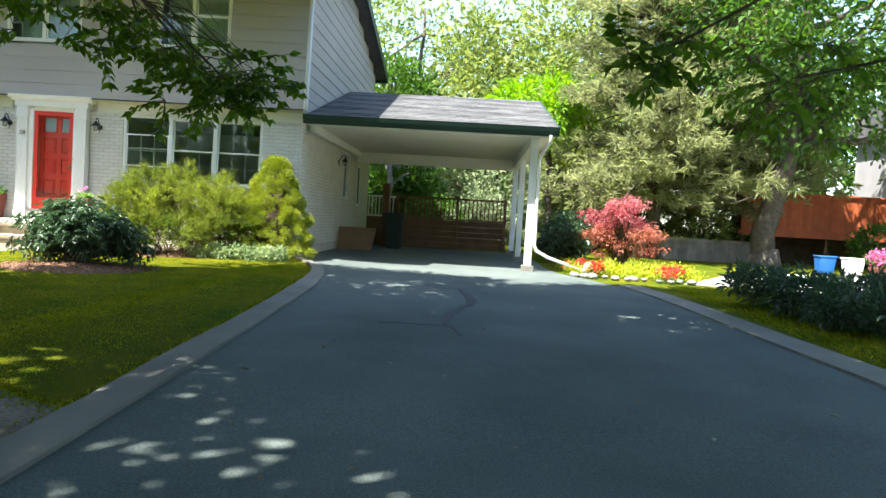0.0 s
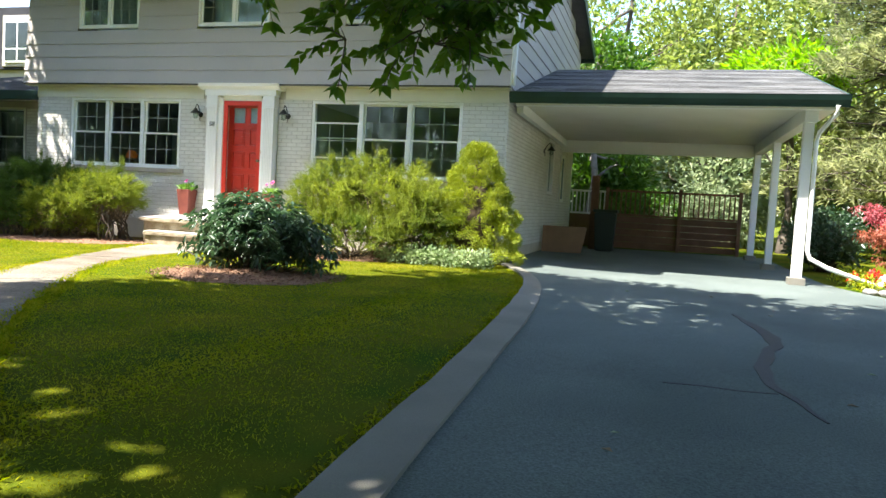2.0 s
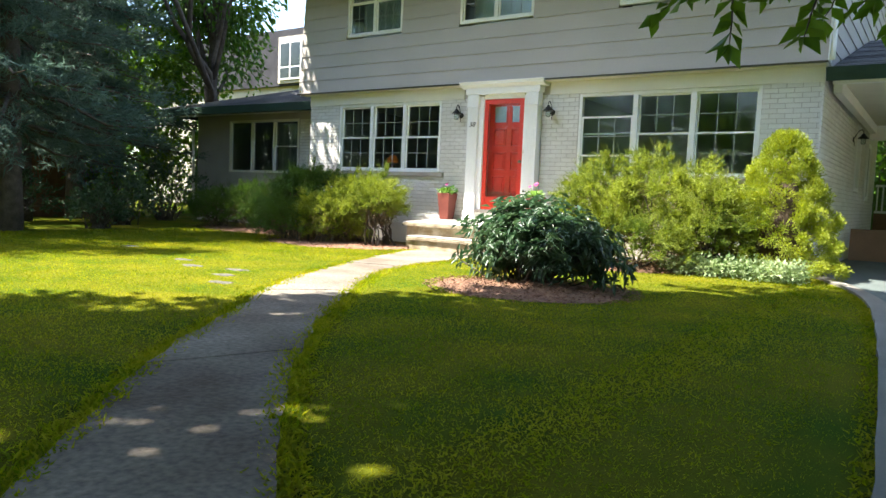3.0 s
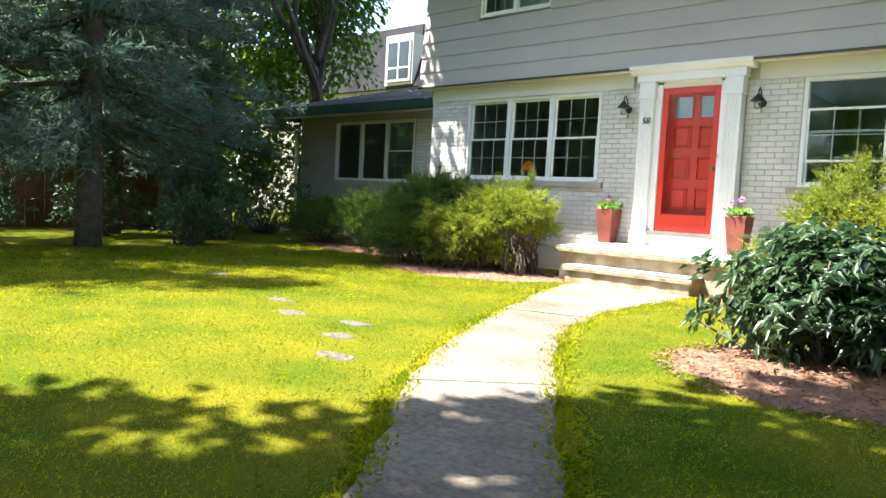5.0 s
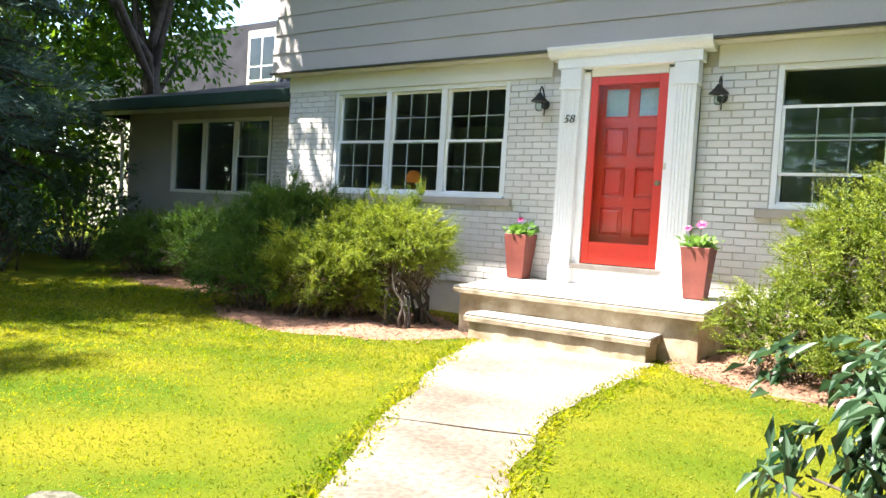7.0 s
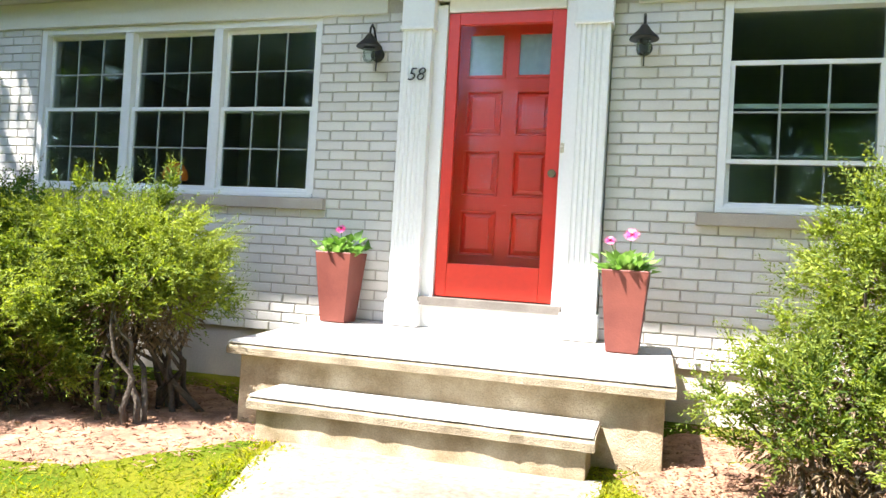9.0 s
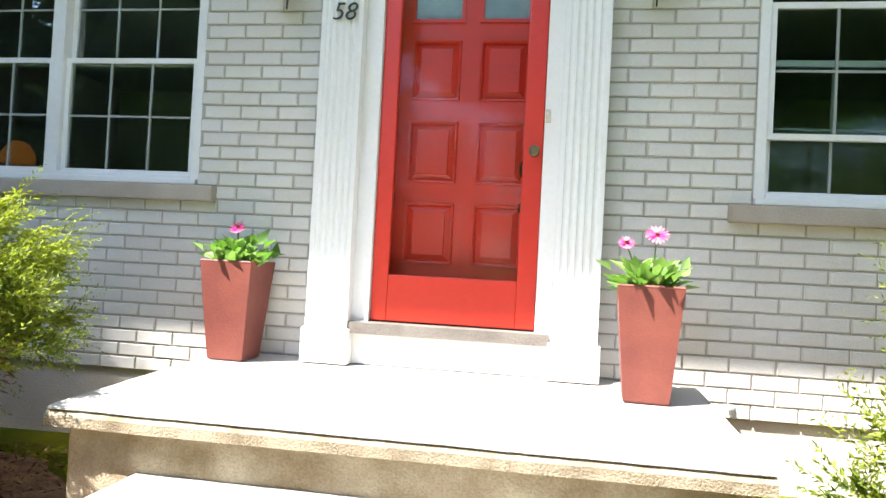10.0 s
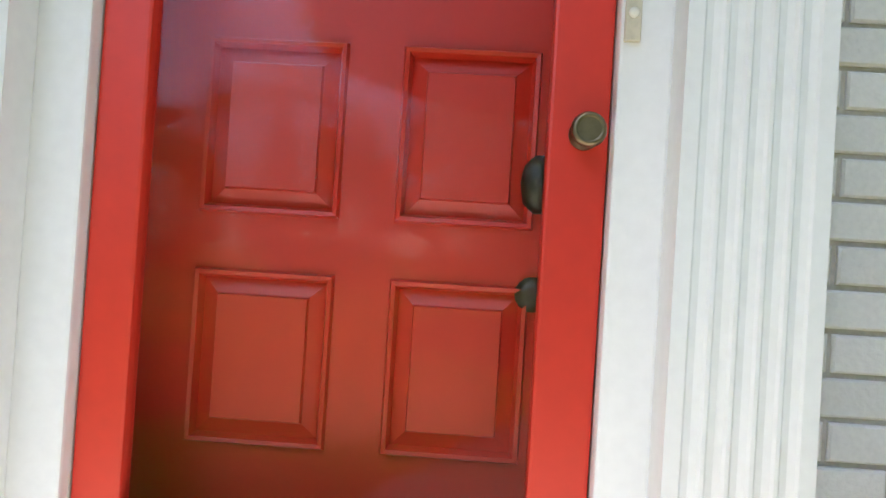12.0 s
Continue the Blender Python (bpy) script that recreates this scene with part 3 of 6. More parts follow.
    seam = [(-0.98, 10.9), (-0.86, 10.2), (-0.75, 9.3), (-0.9, 8.6), (-1.08, 7.8), (-1.02, 7.3), (-0.9, 6.6)]
    w = [0.02, 0.05, 0.075, 0.05, 0.065, 0.03, 0.01]
    bm = ribbon([(x - k, y) for (x, y), k in zip(seam, w)], [(x + k, y) for (x, y), k in zip(seam, w)], 40, 0.025, 0.01, 1, 0.05)
    fine = [(-1.05, 7.2), (-1.3, 7.15), (-1.5, 7.18), (-1.75, 7.15)]
    part("hairline_crack", ribbon([(x, y - 0.012) for x, y in fine], [(x, y + 0.012) for x, y in fine], 30, 0.0235, 0.01, 1, 0.02), M["patch"], tagged(thing("surface_crack", (-1.7, 7.45, 0.6), "thin dark crack across the driveway", "crack", kind="structure")))
    tagged(part("tar_seam", bm, M["patch"], None), "black tar crack repair on the driveway", "tar seam", kind="structure")


# ---- the house ----
WALL_Y, XL, XR = 15.06, -15.05, -4.54
Z_BRICK0 = 1.10
COURSE, LEN = 0.0765, 0.2225
OPEN_FRONT = [(-14.18, -11.40, 2.13, 3.605), (-8.41, -5.38, 2.13, 3.605), (-10.66, -9.14, 1.05, 3.64)]


def brick_mesh(name, l, h, d=0.03, r=0.004):
    """A brick's face with chamfered edges; it sits in front of the mortar."""
    bm = bmesh.new()
    a = [(0, 0, 0), (l, 0, 0), (l, 0, h), (0, 0, h)]
    b = [(r, -d, r), (l - r, -d, r), (l - r, -d, h - r), (r, -d, h - r)]
    va, vb = [bm.verts.new((p[0], -d + r, p[2])) for p in a], [bm.verts.new(p) for p in b]
    v0 = [bm.verts.new(p) for p in a]
    bm.faces.new(vb)
    for k in range(4):
        bm.faces.new((va[k], va[(k + 1) % 4], vb[(k + 1) % 4], vb[k]))
        bm.faces.new((v0[k], v0[(k + 1) % 4], va[(k + 1) % 4], va[k]))
    me = bpy.data.meshes.new(name)
    bm.to_mesh(me)
    bm.free()
    me.materials.append(M["brick"])
    return me


def brick_runs(u0, u1, z0, z1, holes):
    """Stretchers of a running bond: (u, z, length) clear of the holes."""
    out = []
    row, z = 0, z0
    while z + COURSE <= z1 + 0.02:
        cuts = [(u0, u1)]
        for a, b, c, d in holes:
            if z + COURSE > c + 0.02 and z < d - 0.02:
                cuts = [q for s, e in cuts for q in ((s, min(e, a)), (max(s, b), e)) if q[1] - q[0] > 0.03]
        off = -(row % 2) * LEN / 2
        for s, e in cuts:
            k = math.floor((s - u0 - off) / LEN)
            u = u0 + off + k * LEN
            while u < e - 0.012:
                a, b = max(u, s), min(u + LEN, e)
                if b - a > 0.025:
                    out.append((a, z, b - a - 0.010))
                u += LEN
        row, z = row + 1, z + COURSE
    return out


def wall_with_holes(bm, u0, u1, z0, z1, holes, place):
    """A thick wall in strips round its openings; place(u0, u1, z0, z1) adds a box."""
    xs = sorted({u0, u1, *(h[0] for h in holes), *(h[1] for h in holes)})
    for a, b in zip(xs, xs[1:]):
        z = z0
        for h in sorted((h for h in holes if h[0] <= a + 1e-6 and h[1] >= b - 1e-6), key=lambda h: h[2]):
            if h[2] > z:
                place(bm, a, b, z, h[2])
            z = max(z, h[3])
        if z < z1:
            place(bm, a, b, z, z1)


def build_walls():
    wf = thing("wall_south", (-9.8, WALL_Y, 0.7), "cream painted brick front wall of the house", "wall", kind="structure")
    bm = bmesh.new()
    wall_with_holes(bm, XL, XR, Z_BRICK0, 3.9, OPEN_FRONT, lambda b, a, c, z0, z1: box(b, a, c, WALL_Y + 0.004, WALL_Y + 0.26, z0, z1))
    part("mortar_bed", bm, M["mortar"], wf, "grey mortar")
    bm = box(bmesh.new(), XL - 0.02, XR + 0.02, WALL_Y + 0.02, WALL_Y + 0.3, 0.2, Z_BRICK0 - 0.005)
    part("foundation", bm, M["foundation"], wf, "cream painted concrete foundation")
    full, rest = [], []
    for u, z, l in brick_runs(XL, XR, Z_BRICK0, 3.64, OPEN_FRONT):
        near = -12.3 < u < -7.9 and l > LEN - 0.02
        (full if near else rest).append((u, z, l))
    random.Random(3).shuffle(full)
    full.sort(key=lambda q: abs(q[0] + 9.9))
    rest += full[300:]
    shared = brick_mesh("brick", LEN - 0.010, COURSE - 0.010)
    for u, z, l in full[:300]:
        o = new("brick", shared)
        o.parent, o.matrix_parent_inverse = wf, Matrix.Translation(wf.location).inverted()
        o.location = (u, WALL_Y + 0.024 + 0.0015 * math.sin(u * 91 + z * 57), z)
    bm = bmesh.new()
    for u, z, l in rest:
        brick_into(bm, u, z, l, lambda a, d, c: (a, WALL_Y + 0.024 + d, c))
    tagged(part("brick_field", bm, M["brick"], wf, "cream painted bricks in running bond"), kind="stuff")
    # side wall under the carport
    ws = thing("wall_east", (XR, 19.5, 0.7), "cream painted brick side wall under the carport", "wall", kind="structure")
    holes = [(20.1, 21.0, 2.15, 3.5)]
    bm = bmesh.new()
    wall_with_holes(bm, WALL_Y + 0.26, 25.2, 0.2, 3.9, holes, lambda b, a, c, z0, z1: box(b, XR - 0.26, XR - 0.004, a, c, z0, z1))
    part("mortar_bed", bm, M["mortar"], ws, "grey mortar")
    bm = bmesh.new()
    for u, z, l in brick_runs(WALL_Y + 0.0, 25.2, 0.98, 3.9, holes):
        brick_into(bm, u, z, l, lambda a, d, c: (XR - 0.024 - d, a, c))
    tagged(part("brick_field", bm, M["brick"], ws, "cream painted bricks in running bond"), kind="stuff")
    part("foundation", box(bmesh.new(), XR - 0.3, XR + 0.012, WALL_Y + 0.31, 25.2, 0.2, 0.97), M["foundation"], ws)
    # the other walls close the house
    wn_ = thing("wall_north", (-9.8, 25.2, 0.7), "plain painted rear wall of the house", "wall", kind="structure")
    part("wall_face", box(bmesh.new(), XL, XR - 0.27, 24.95, 25.2, 0.2, 3.9), M["beige"], wn_)
    ww = thing("wall_west", (XL, 19.5, 0.7), "cream painted brick west wall of the house", "wall", kind="structure")
    part("wall_face", box(bmesh.new(), XL, XL + 0.25, WALL_Y + 0.265, 24.94, 0.2, 3.9), M["brick"], ww)
    bm = bmesh.new()
    for u, z, l in brick_runs(WALL_Y, 16.7, Z_BRICK0, 3.64, []):
        brick_into(bm, u, z, l, lambda a, d, c: (XL + 0.002 + d, a, c), True)
    tagged(part("brick_field", bm, M["brick"], ww), kind="stuff")
    # rooms behind the windows
    rm = thing("floor", (-9.8, 20, 1.35), "dark wooden floor inside the house", "floor", kind="structure")
    part("boards", box(bmesh.new(), XL + 0.3, XR - 0.3, WALL_Y + 0.3, 24.9, 1.25, 1.4), M["roomfloor"], rm)
    cl = part("ceiling", box(bmesh.new(), XL + 0.3, XR - 0.3, WALL_Y + 0.27, 24.9, 3.7, 3.8), M["room"], None)
    tagged(cl, "plain plaster ceiling of the front rooms", "ceiling", kind="structure")
    iw = thing("wall_inside", (-9.8, 19.2, 1.4), "dim plaster walls of the front rooms", "wall", kind="structure")
    for x in (-11.0, -8.9):
        part("wall_face", box(bmesh.new(), x - 0.05, x + 0.05, WALL_Y + 0.3, 19.2, 1.41, 3.69), M["room"], iw)
    part("wall_face", box(bmesh.new(), XL + 0.3, XR - 0.3, 19.21, 19.3, 1.41, 3.69), M["room"], iw)


def brick_into(bm, u, z, l, place, flip=False):
    h, d, r = COURSE - 0.010, 0.03, 0.004
    a = [(0, 0), (l, 0), (l, h), (0, h)]
    b = [(r, r), (l - r, r), (l - r, h - r), (r, h - r)]
    j = 0.0015 * math.sin(u * 91 + z * 57)
    v0 = [bm.verts.new(place(u + p, j, z + q)) for p, q in a]
    va = [bm.verts.new(place(u + p, j - d + r, z + q)) for p, q in a]
    vb = [bm.verts.new(place(u + p, j - d, z + q)) for p, q in b]
    bm.faces.new(vb)
    for k in range(4):
        bm.faces.new((va[k], va[(k + 1) % 4], vb[(k + 1) % 4], vb[k]))
        bm.faces.new((v0[k], v0[(k + 1) % 4], va[(k + 1) % 4], va[k]))


SLOPE = 0.07
def front_y(z):
    return 14.84 + SLOPE * (z - 3.87)


Z_UP0, Z_UP1, LAP = 3.87, 6.64, 0.277
UPPER = [(-13.9, -12.38), (-10.96, -9.34), (-7.72, -6.13)]


def build_upper():
    up = thing("wall_upper", (-9.8, 14.9, 3.9), "taupe clapboard upper storey wall", "wall", kind="structure")
    n = math.ceil((Z_UP1 - Z_UP0) / LAP)
    xl, xr = -15.25, XR + 0.05
    for i in range(n):
        z0, z1 = Z_UP0 + i * LAP, Z_UP0 + (i + 1) * LAP
        for s, e in cut_spans(xl, xr, z0, z1):
            bm = bmesh.new()
            y0, y1 = front_y(z0), front_y(z1)
            hexa(bm, [(s, y0 - 0.022, z0), (e, y0 - 0.022, z0), (e, y0 + 0.2, z0), (s, y0 + 0.2, z0), (s, y1 - 0.002, z1), (e, y1 - 0.002, z1), (e, y1 + 0.2, z1), (s, y1 + 0.2, z1)])
            part("clapboard", bm, M["siding"], up)
    side = thing("wall_gable", (XR, 19.5, 3.9), "taupe clapboard gable wall", "wall", kind="structure")
    for x, sg in ((XR, 1), (XL - 0.18, -1)):
        for i in range(n + 5):
            z0, z1 = Z_UP0 + i * LAP, Z_UP0 + (i + 1) * LAP
            a = front_y(min(z0, Z_UP1)) + 0.21
            b = 25.3
            if z1 > 6.8:
                a, b = max(a, 20.1 - (8.0 - z1) / 0.235), min(b, 20.1 + (8.0 - z1) / 0.235)
            if b - a < 0.3:
                continue
            bm = bmesh.new()
            hexa(bm, [(x, a, z0), (x + sg * 0.045, a, z0), (x + sg * 0.045, b, z0), (x, b, z0), (x, a, z1), (x + sg * 0.028, a, z1), (x + sg * 0.028, b, z1), (x, b, z1)])
            if sg < 0:
                bmesh.ops.recalc_face_normals(bm, faces=bm.faces[:])
            part("clapboard", bm, M["siding"], side)
    part("backing", box(bmesh.new(), XL - 0.17, XR - 0.01, 24.9, 25.29, 3.91, 6.7), M["siding"], side)
    # corner board, soffit under the overhang, frieze
    tr = thing("trim", (-9.8, 14.95, 3.6), "white painted frieze board, soffit and corner boards", "trim", kind="structure")
    part("corner_board", hexa(bmesh.new(), [(XR + 0.052, front_y(Z_UP0) - 0.03, Z_UP0), (XR + 0.075, front_y(Z_UP0) - 0.03, Z_UP0), (XR + 0.075, front_y(Z_UP0) + 0.21, Z_UP0), (XR + 0.052, front_y(Z_UP0) + 0.21, Z_UP0),
                                            (XR + 0.052, front_y(Z_UP1) - 0.03, Z_UP1), (XR + 0.075, front_y(Z_UP1) - 0.03, Z_UP1), (XR + 0.075, front_y(Z_UP1) + 0.21, Z_UP1), (XR + 0.052, front_y(Z_UP1) + 0.21, Z_UP1)]), M["white"], tr)
    part("soffit", box(bmesh.new(), -15.24, XR + 0.04, 14.86, WALL_Y + 0.02, 3.835, 3.866), M["cream"], tr)
    for a, b in ((XL - 0.01, -10.84), (-8.98, XR + 0.01)):
        part("frieze_board", bbox(a, b, WALL_Y - 0.035, WALL_Y + 0.018, 3.607, 3.832), M["cream"], tr)
    part("drip_edge", box(bmesh.new(), -15.26, XR + 0.06, 14.80, 14.835, 3.845, 3.872), M["bronze"], tr)
    for i, (a, b) in enumerate(UPPER):
        w = thing("window_%d" % (i + 5), ((a + b) / 2, 14.95, 5.0), "white framed upper window with two sashes and muntins", "window", kind="structure")
        y = front_y(5.6) - 0.01
        casing(w, a, b, 5.03, 6.45, y - 0.02, 0.055)
        m = (a + b) / 2
        part("mullion", bbox(m - 0.035, m + 0.035, y - 0.01, y + 0.05, 5.085, 6.395, 0.004), M["white"], w)
        for s, e in ((a + 0.055, m - 0.035), (m + 0.035, b - 0.055)):
            sash(w, s, e, 5.085, 5.74, y + 0.02, 3, 2)
            sash(w, s, e, 5.74, 6.395, y + 0.045, 3, 2)
        part("room_box", box(bmesh.new(), a + 0.05, b - 0.05, 15.4, 15.45, 5.0, 6.4), M["room"], w)


def cut_spans(xl, xr, z0, z1):
    spans = [(xl, xr)]
    for a, b in UPPER:
        if z1 > 5.03 + 0.02 and z0 < 6.45 - 0.02:
            spans = [q for s, e in spans for q in ((s, min(e, a)), (max(s, b), e)) if q[1] - q[0] > 0.02]
    return spans


def casing(w, a, b, z0, z1, y, t=0.06, d=0.09, m="white"):
    part("window_frame", bbox(a, a + t, y, y + d, z0, z1, 0.005), M[m], w)
    part("window_frame", bbox(b - t, b, y, y + d, z0, z1, 0.005), M[m], w)
    part("window_frame", bbox(a + t, b - t, y, y + d, z1 - t, z1, 0.005), M[m], w)
    part("window_frame", bbox(a + t, b - t, y, y + d, z0, z0 + t, 0.005), M[m], w)


def sash(w, a, b, z0, z1, y, cols, rows, rail=0.03):
    """A sash with its muntins and one pane."""
    bm = bmesh.new()
    for q in ((a, a + rail, z0, z1), (b - rail, b, z0, z1), (a + rail, b - rail, z0, z0 + rail), (a + rail, b - rail, z1 - rail, z1)):
        box(bm, q[0], q[1], y, y + 0.035, q[2], q[3])
    s = part("sash", bm, M["white"], w)
    for i in range(1, cols):
        x = a + rail + (b - a - 2 * rail) * i / cols
        part("muntin", box(bmesh.new(), x - 0.0065, x + 0.006, y + 0.006, y + 0.0155, z0 + rail, z1 - rail), M["muntin"], w)
    for i in range(1, rows):
        z = z0 + rail + (z1 - z0 - 2 * rail) * i / rows
        part("muntin", box(bmesh.new(), a + rail, b - rail, y + 0.007, y + 0.015, z - 0.006, z + 0.006), M["muntin"], w)
    p = part("pane", box(bmesh.new(), a + rail, b - rail, y + 0.016, y + 0.020, z0 + rail, z1 - rail), M["glass"], w)
    p.visible_shadow = False
    return s


def build_front_windows():
    for i, (a, b, lowered) in enumerate(((-14.18, -11.40, False), (-8.41, -5.38, True))):
        w = thing("window_%d" % (i + 1), ((a + b) / 2, WALL_Y, 2.1), "white triple sash window with muntins in a brick wall", "window", kind="structure")
        z0, z1, y = 2.20, 3.55, WALL_Y + 0.005
        casing(w, a, b, z0 - 0.03, 3.605, y, 0.055, 0.12)
        part("window_sill", bbox(a - 0.12, b + 0.12, WALL_Y - 0.06, WALL_Y + 0.07, 2.075, 2.165, 0.01), M["sill"], w, "brown stone sill")
        part("window_sill", bbox(a, b, WALL_Y - 0.03, WALL_Y + 0.12, 2.168, 2.20, 0.006), M["white"], w)
        third = (b - a - 0.11) / 3
        for k in range(3):
            s = a + 0.055 + k * third
            if k:
                part("mullion", bbox(s - 0.042, s + 0.042, y - 0.002, y + 0.1, z0 + 0.016, z1 - 0.001, 0.005), M["white"], w)
            s, e = s + (0.042 if k else 0), s + third - (0.042 if k < 2 else 0)
            lo, hi = z0 + 0.016, z1
            mid = (lo + hi) / 2
            if lowered and k == 0:
                sash(w, s, e, lo, lo + 0.70, y + 0.06, 3, 2)
                sash(w, s, e, 2.505, 3.20, y + 0.02, 3, 2)
                pn = part("pane", box(bmesh.new(), s, e, y + 0.092, y + 0.096, 3.20, hi), M["glass"], w)
                pn.visible_shadow = False
            else:
                sash(w, s, e, lo, mid + 0.02, y + 0.03, 3, 2)
                sash(w, s, e, mid - 0.02, hi, y + 0.068, 3, 2)
    # small side window under the carport
    w = thing("window_3", (XR, 20.5, 2.1), "small dark window with a white frame in the side wall", "window", kind="structure")
    bm = bmesh.new()
    for q in ((20.1, 20.17, 2.15, 3.5), (20.93, 21.0, 2.15, 3.5), (20.17, 20.93, 3.43, 3.5), (20.17, 20.93, 2.15, 2.22)):
        box(bm, XR - 0.12, XR + 0.02, *q)
    part("window_frame", bm, M["white"], w)
    part("pane", box(bmesh.new(), XR - 0.06, XR - 0.055, 20.17, 20.93, 2.22, 3.43), M["glass"], w).visible_shadow = False
    w = thing("window_9", (XR, 22.7, 2.0), "narrow white framed window at the rear of the side wall", "window", kind="structure")
    bm = bmesh.new()
    for q in ((22.35, 22.43, 2.0, 3.3), (22.97, 23.05, 2.0, 3.3), (22.43, 22.97, 3.22, 3.3), (22.43, 22.97, 2.0, 2.08)):
        box(bm, XR + 0.004, XR + 0.05, *q)
    part("window_frame", bm, M["white"], w)
    part("pane", box(bmesh.new(), XR + 0.012, XR + 0.02, 22.43, 22.97, 2.08, 3.22), M["frosted"], w)
    # lamp seen through the west window
    lp = thing("table_lamp", (-13.7, 16.4, 1.41), "lit table lamp with an orange shade inside the front room", "lamp")
    part("base", lathe(bmesh.new(), [(0.3, 0), (0.3, 0.7), (0.08, 0.72), (0.06, 0.95), (0.02, 0.97)], (-13.7, 16.4, 1.41), 14), M["roomfloor"], lp)
    part("shade", lathe(bmesh.new(), [(0.12, 0), (0.13, 0.04), (0.115, 0.1), (0.075, 0.16), (0.04, 0.18)], (-13.7, 16.4, 2.42), 18), M["lampglow"], lp)


def panel(bm, a, b, z0, z1, y):
    """A raised and fielded panel set in a door: a sunk border and a raised middle."""
    loops = []
    for inset, dy in ((0, 0.0), (0.004, -0.012), (0.012, -0.010), (0.018, 0.012), (0.047, -0.001), (0.050, -0.009)):
        loops.append([bm.verts.new(p) for p in ((a + inset, y + dy, z0 + inset), (b - inset, y + dy, z0 + inset), (b - inset, y + dy, z1 - inset), (a + inset, y + dy, z1 - inset))])
    for p, q in zip(loops, loops[1:]):
        for k in range(4):
            bm.faces.new((p[k], p[(k + 1) % 4], q[(k + 1) % 4], q[k]))
    bm.faces.new(loops[-1])


DX0, DX1, DZ0, DZ1 = -10.327, -9.462, 1.478, 3.566


def build_entrance():
    d = thing("door_1", ((DX0 + DX1) / 2, 15.17, DZ0), "red panelled front door with two small lights behind a storm door", "door", kind="structure")
    y = 15.17
    cols = [(-10.212, -9.937), (-9.83, -9.563)]
    rows = [(1.79, 2.128), (2.237, 2.58), (2.695, 3.032)]
    lights = (3.14, 3.46)
    bm = bmesh.new()
    zs, xs = [DZ0 - 0.01, *(z for r in (*rows, lights) for z in r), DZ1 + 0.01], [DX0 - 0.02, *(x for c in cols for x in c), DX1 + 0.02]
    for i in range(len(xs) - 1):
        for j in range(len(zs) - 1):
            if i % 2 and j % 2:
                if j < 6:
                    panel(bm, xs[i], xs[i + 1], zs[j], zs[j + 1], y)
                continue
            v = [bm.verts.new(p) for p in ((xs[i], y, zs[j]), (xs[i + 1], y, zs[j]), (xs[i + 1], y, zs[j + 1]), (xs[i], y, zs[j + 1]))]
            bm.faces.new(v)
    bmesh.ops.remove_doubles(bm, verts=bm.verts[:], dist=0.0005)
    part("door_leaf", bm, M["red"], d)
    part("door_back", box(bmesh.new(), xs[0], xs[-1], y + 0.012, y + 0.05, zs[0], zs[-1]), M["red"], d)
    for a, b in cols:
        part("light", box(bmesh.new(), a, b, y + 0.006, y + 0.010, *lights), M["frosted"], d, "pale blue frosted glass light")
        f = bmesh.new()
        for q in ((a - 0.012, a + 0.008, lights[0] - 0.012, lights[1] + 0.012), (b - 0.008, b + 0.012, lights[0] - 0.012, lights[1] + 0.012), (a + 0.008, b - 0.008, lights[1] - 0.008, lights[1] + 0.012), (a + 0.008, b - 0.008, lights[0] - 0.012, lights[0] + 0.008)):
            box(f, q[0], q[1], y - 0.012, y + 0.004, q[2], q[3])
        part("glazing_bead", f, M["red"], d)
    bm = bmesh.new()
    lathe(bm, [(0.028, 0), (0.034, 0.004), (0.034, 0.010), (0.012, 0.014)], (-9.556, y, 2.115), 18, Euler((radians(90), 0, 0)).to_matrix().to_4x4())
    part("lock", bm, M["bronze"], d, "dark bronze lock rose")
    bm = bmesh.new()
    tube(bm, [(-9.556, y - 0.006, z) for z in (2.27, 2.29, 2.33, 2.36, 2.38)], [0.012, 0.03, 0.036, 0.03, 0.012], 14)
    part("escutcheon", bm, M["bronze"], d, "oval dark bronze escutcheon")
    # storm door
    s = thing("door_2", ((DX0 + DX1) / 2, 14.985, DZ0), "red storm door frame with a large glass pane and brass knob", "storm door", kind="structure")
    y0, y1 = 14.98, 15.02
    part("stile", bbox(DX0, DX0 + 0.085, y0, y1, DZ0, DZ1, 0.006), M["red"], s)
    part("stile", bbox(DX1 - 0.10, DX1, y0, y1, DZ0, DZ1, 0.006), M["red"], s)
    part("top_rail", bbox(DX0 + 0.085, DX1 - 0.10, y0, y1, DZ1 - 0.09, DZ1, 0.006), M["red"], s)
    part("kick_rail", bbox(DX0 + 0.085, DX1 - 0.10, y0, y1, DZ0, DZ0 + 0.245, 0.006), M["red"], s)
    pn = part("pane", box(bmesh.new(), DX0 + 0.085, DX1 - 0.10, 15.0, 15.004, DZ0 + 0.245, DZ1 - 0.09), M["stormglass"], s)
    pn.visible_shadow = False
    bm = bmesh.new()
    lathe(bm, [(0.026, 0), (0.026, 0.006), (0.012, 0.012), (0.012, 0.028), (0.024, 0.036), (0.029, 0.05), (0.027, 0.058), (0.022, 0.062), (0.019, 0.058)], (-9.503, y0, 2.392), 20, Euler((radians(90), 0, 0)).to_matrix().to_4x4())
    part("knob", bm, M["brass"], s, "round aged brass knob")
    for z in (1.70, 2.62, 3.35):
        part("hinge", bbox(DX0 - 0.012, DX0 - 0.002, y0 - 0.004, y0 + 0.02, z, z + 0.075, 0.003), M["cream"], s, "painted hinge")
    bell = thing("doorbell", (DX1 + 0.022, 14.95, 2.56), "small yellowed cream doorbell plate on the white jamb", "doorbell")
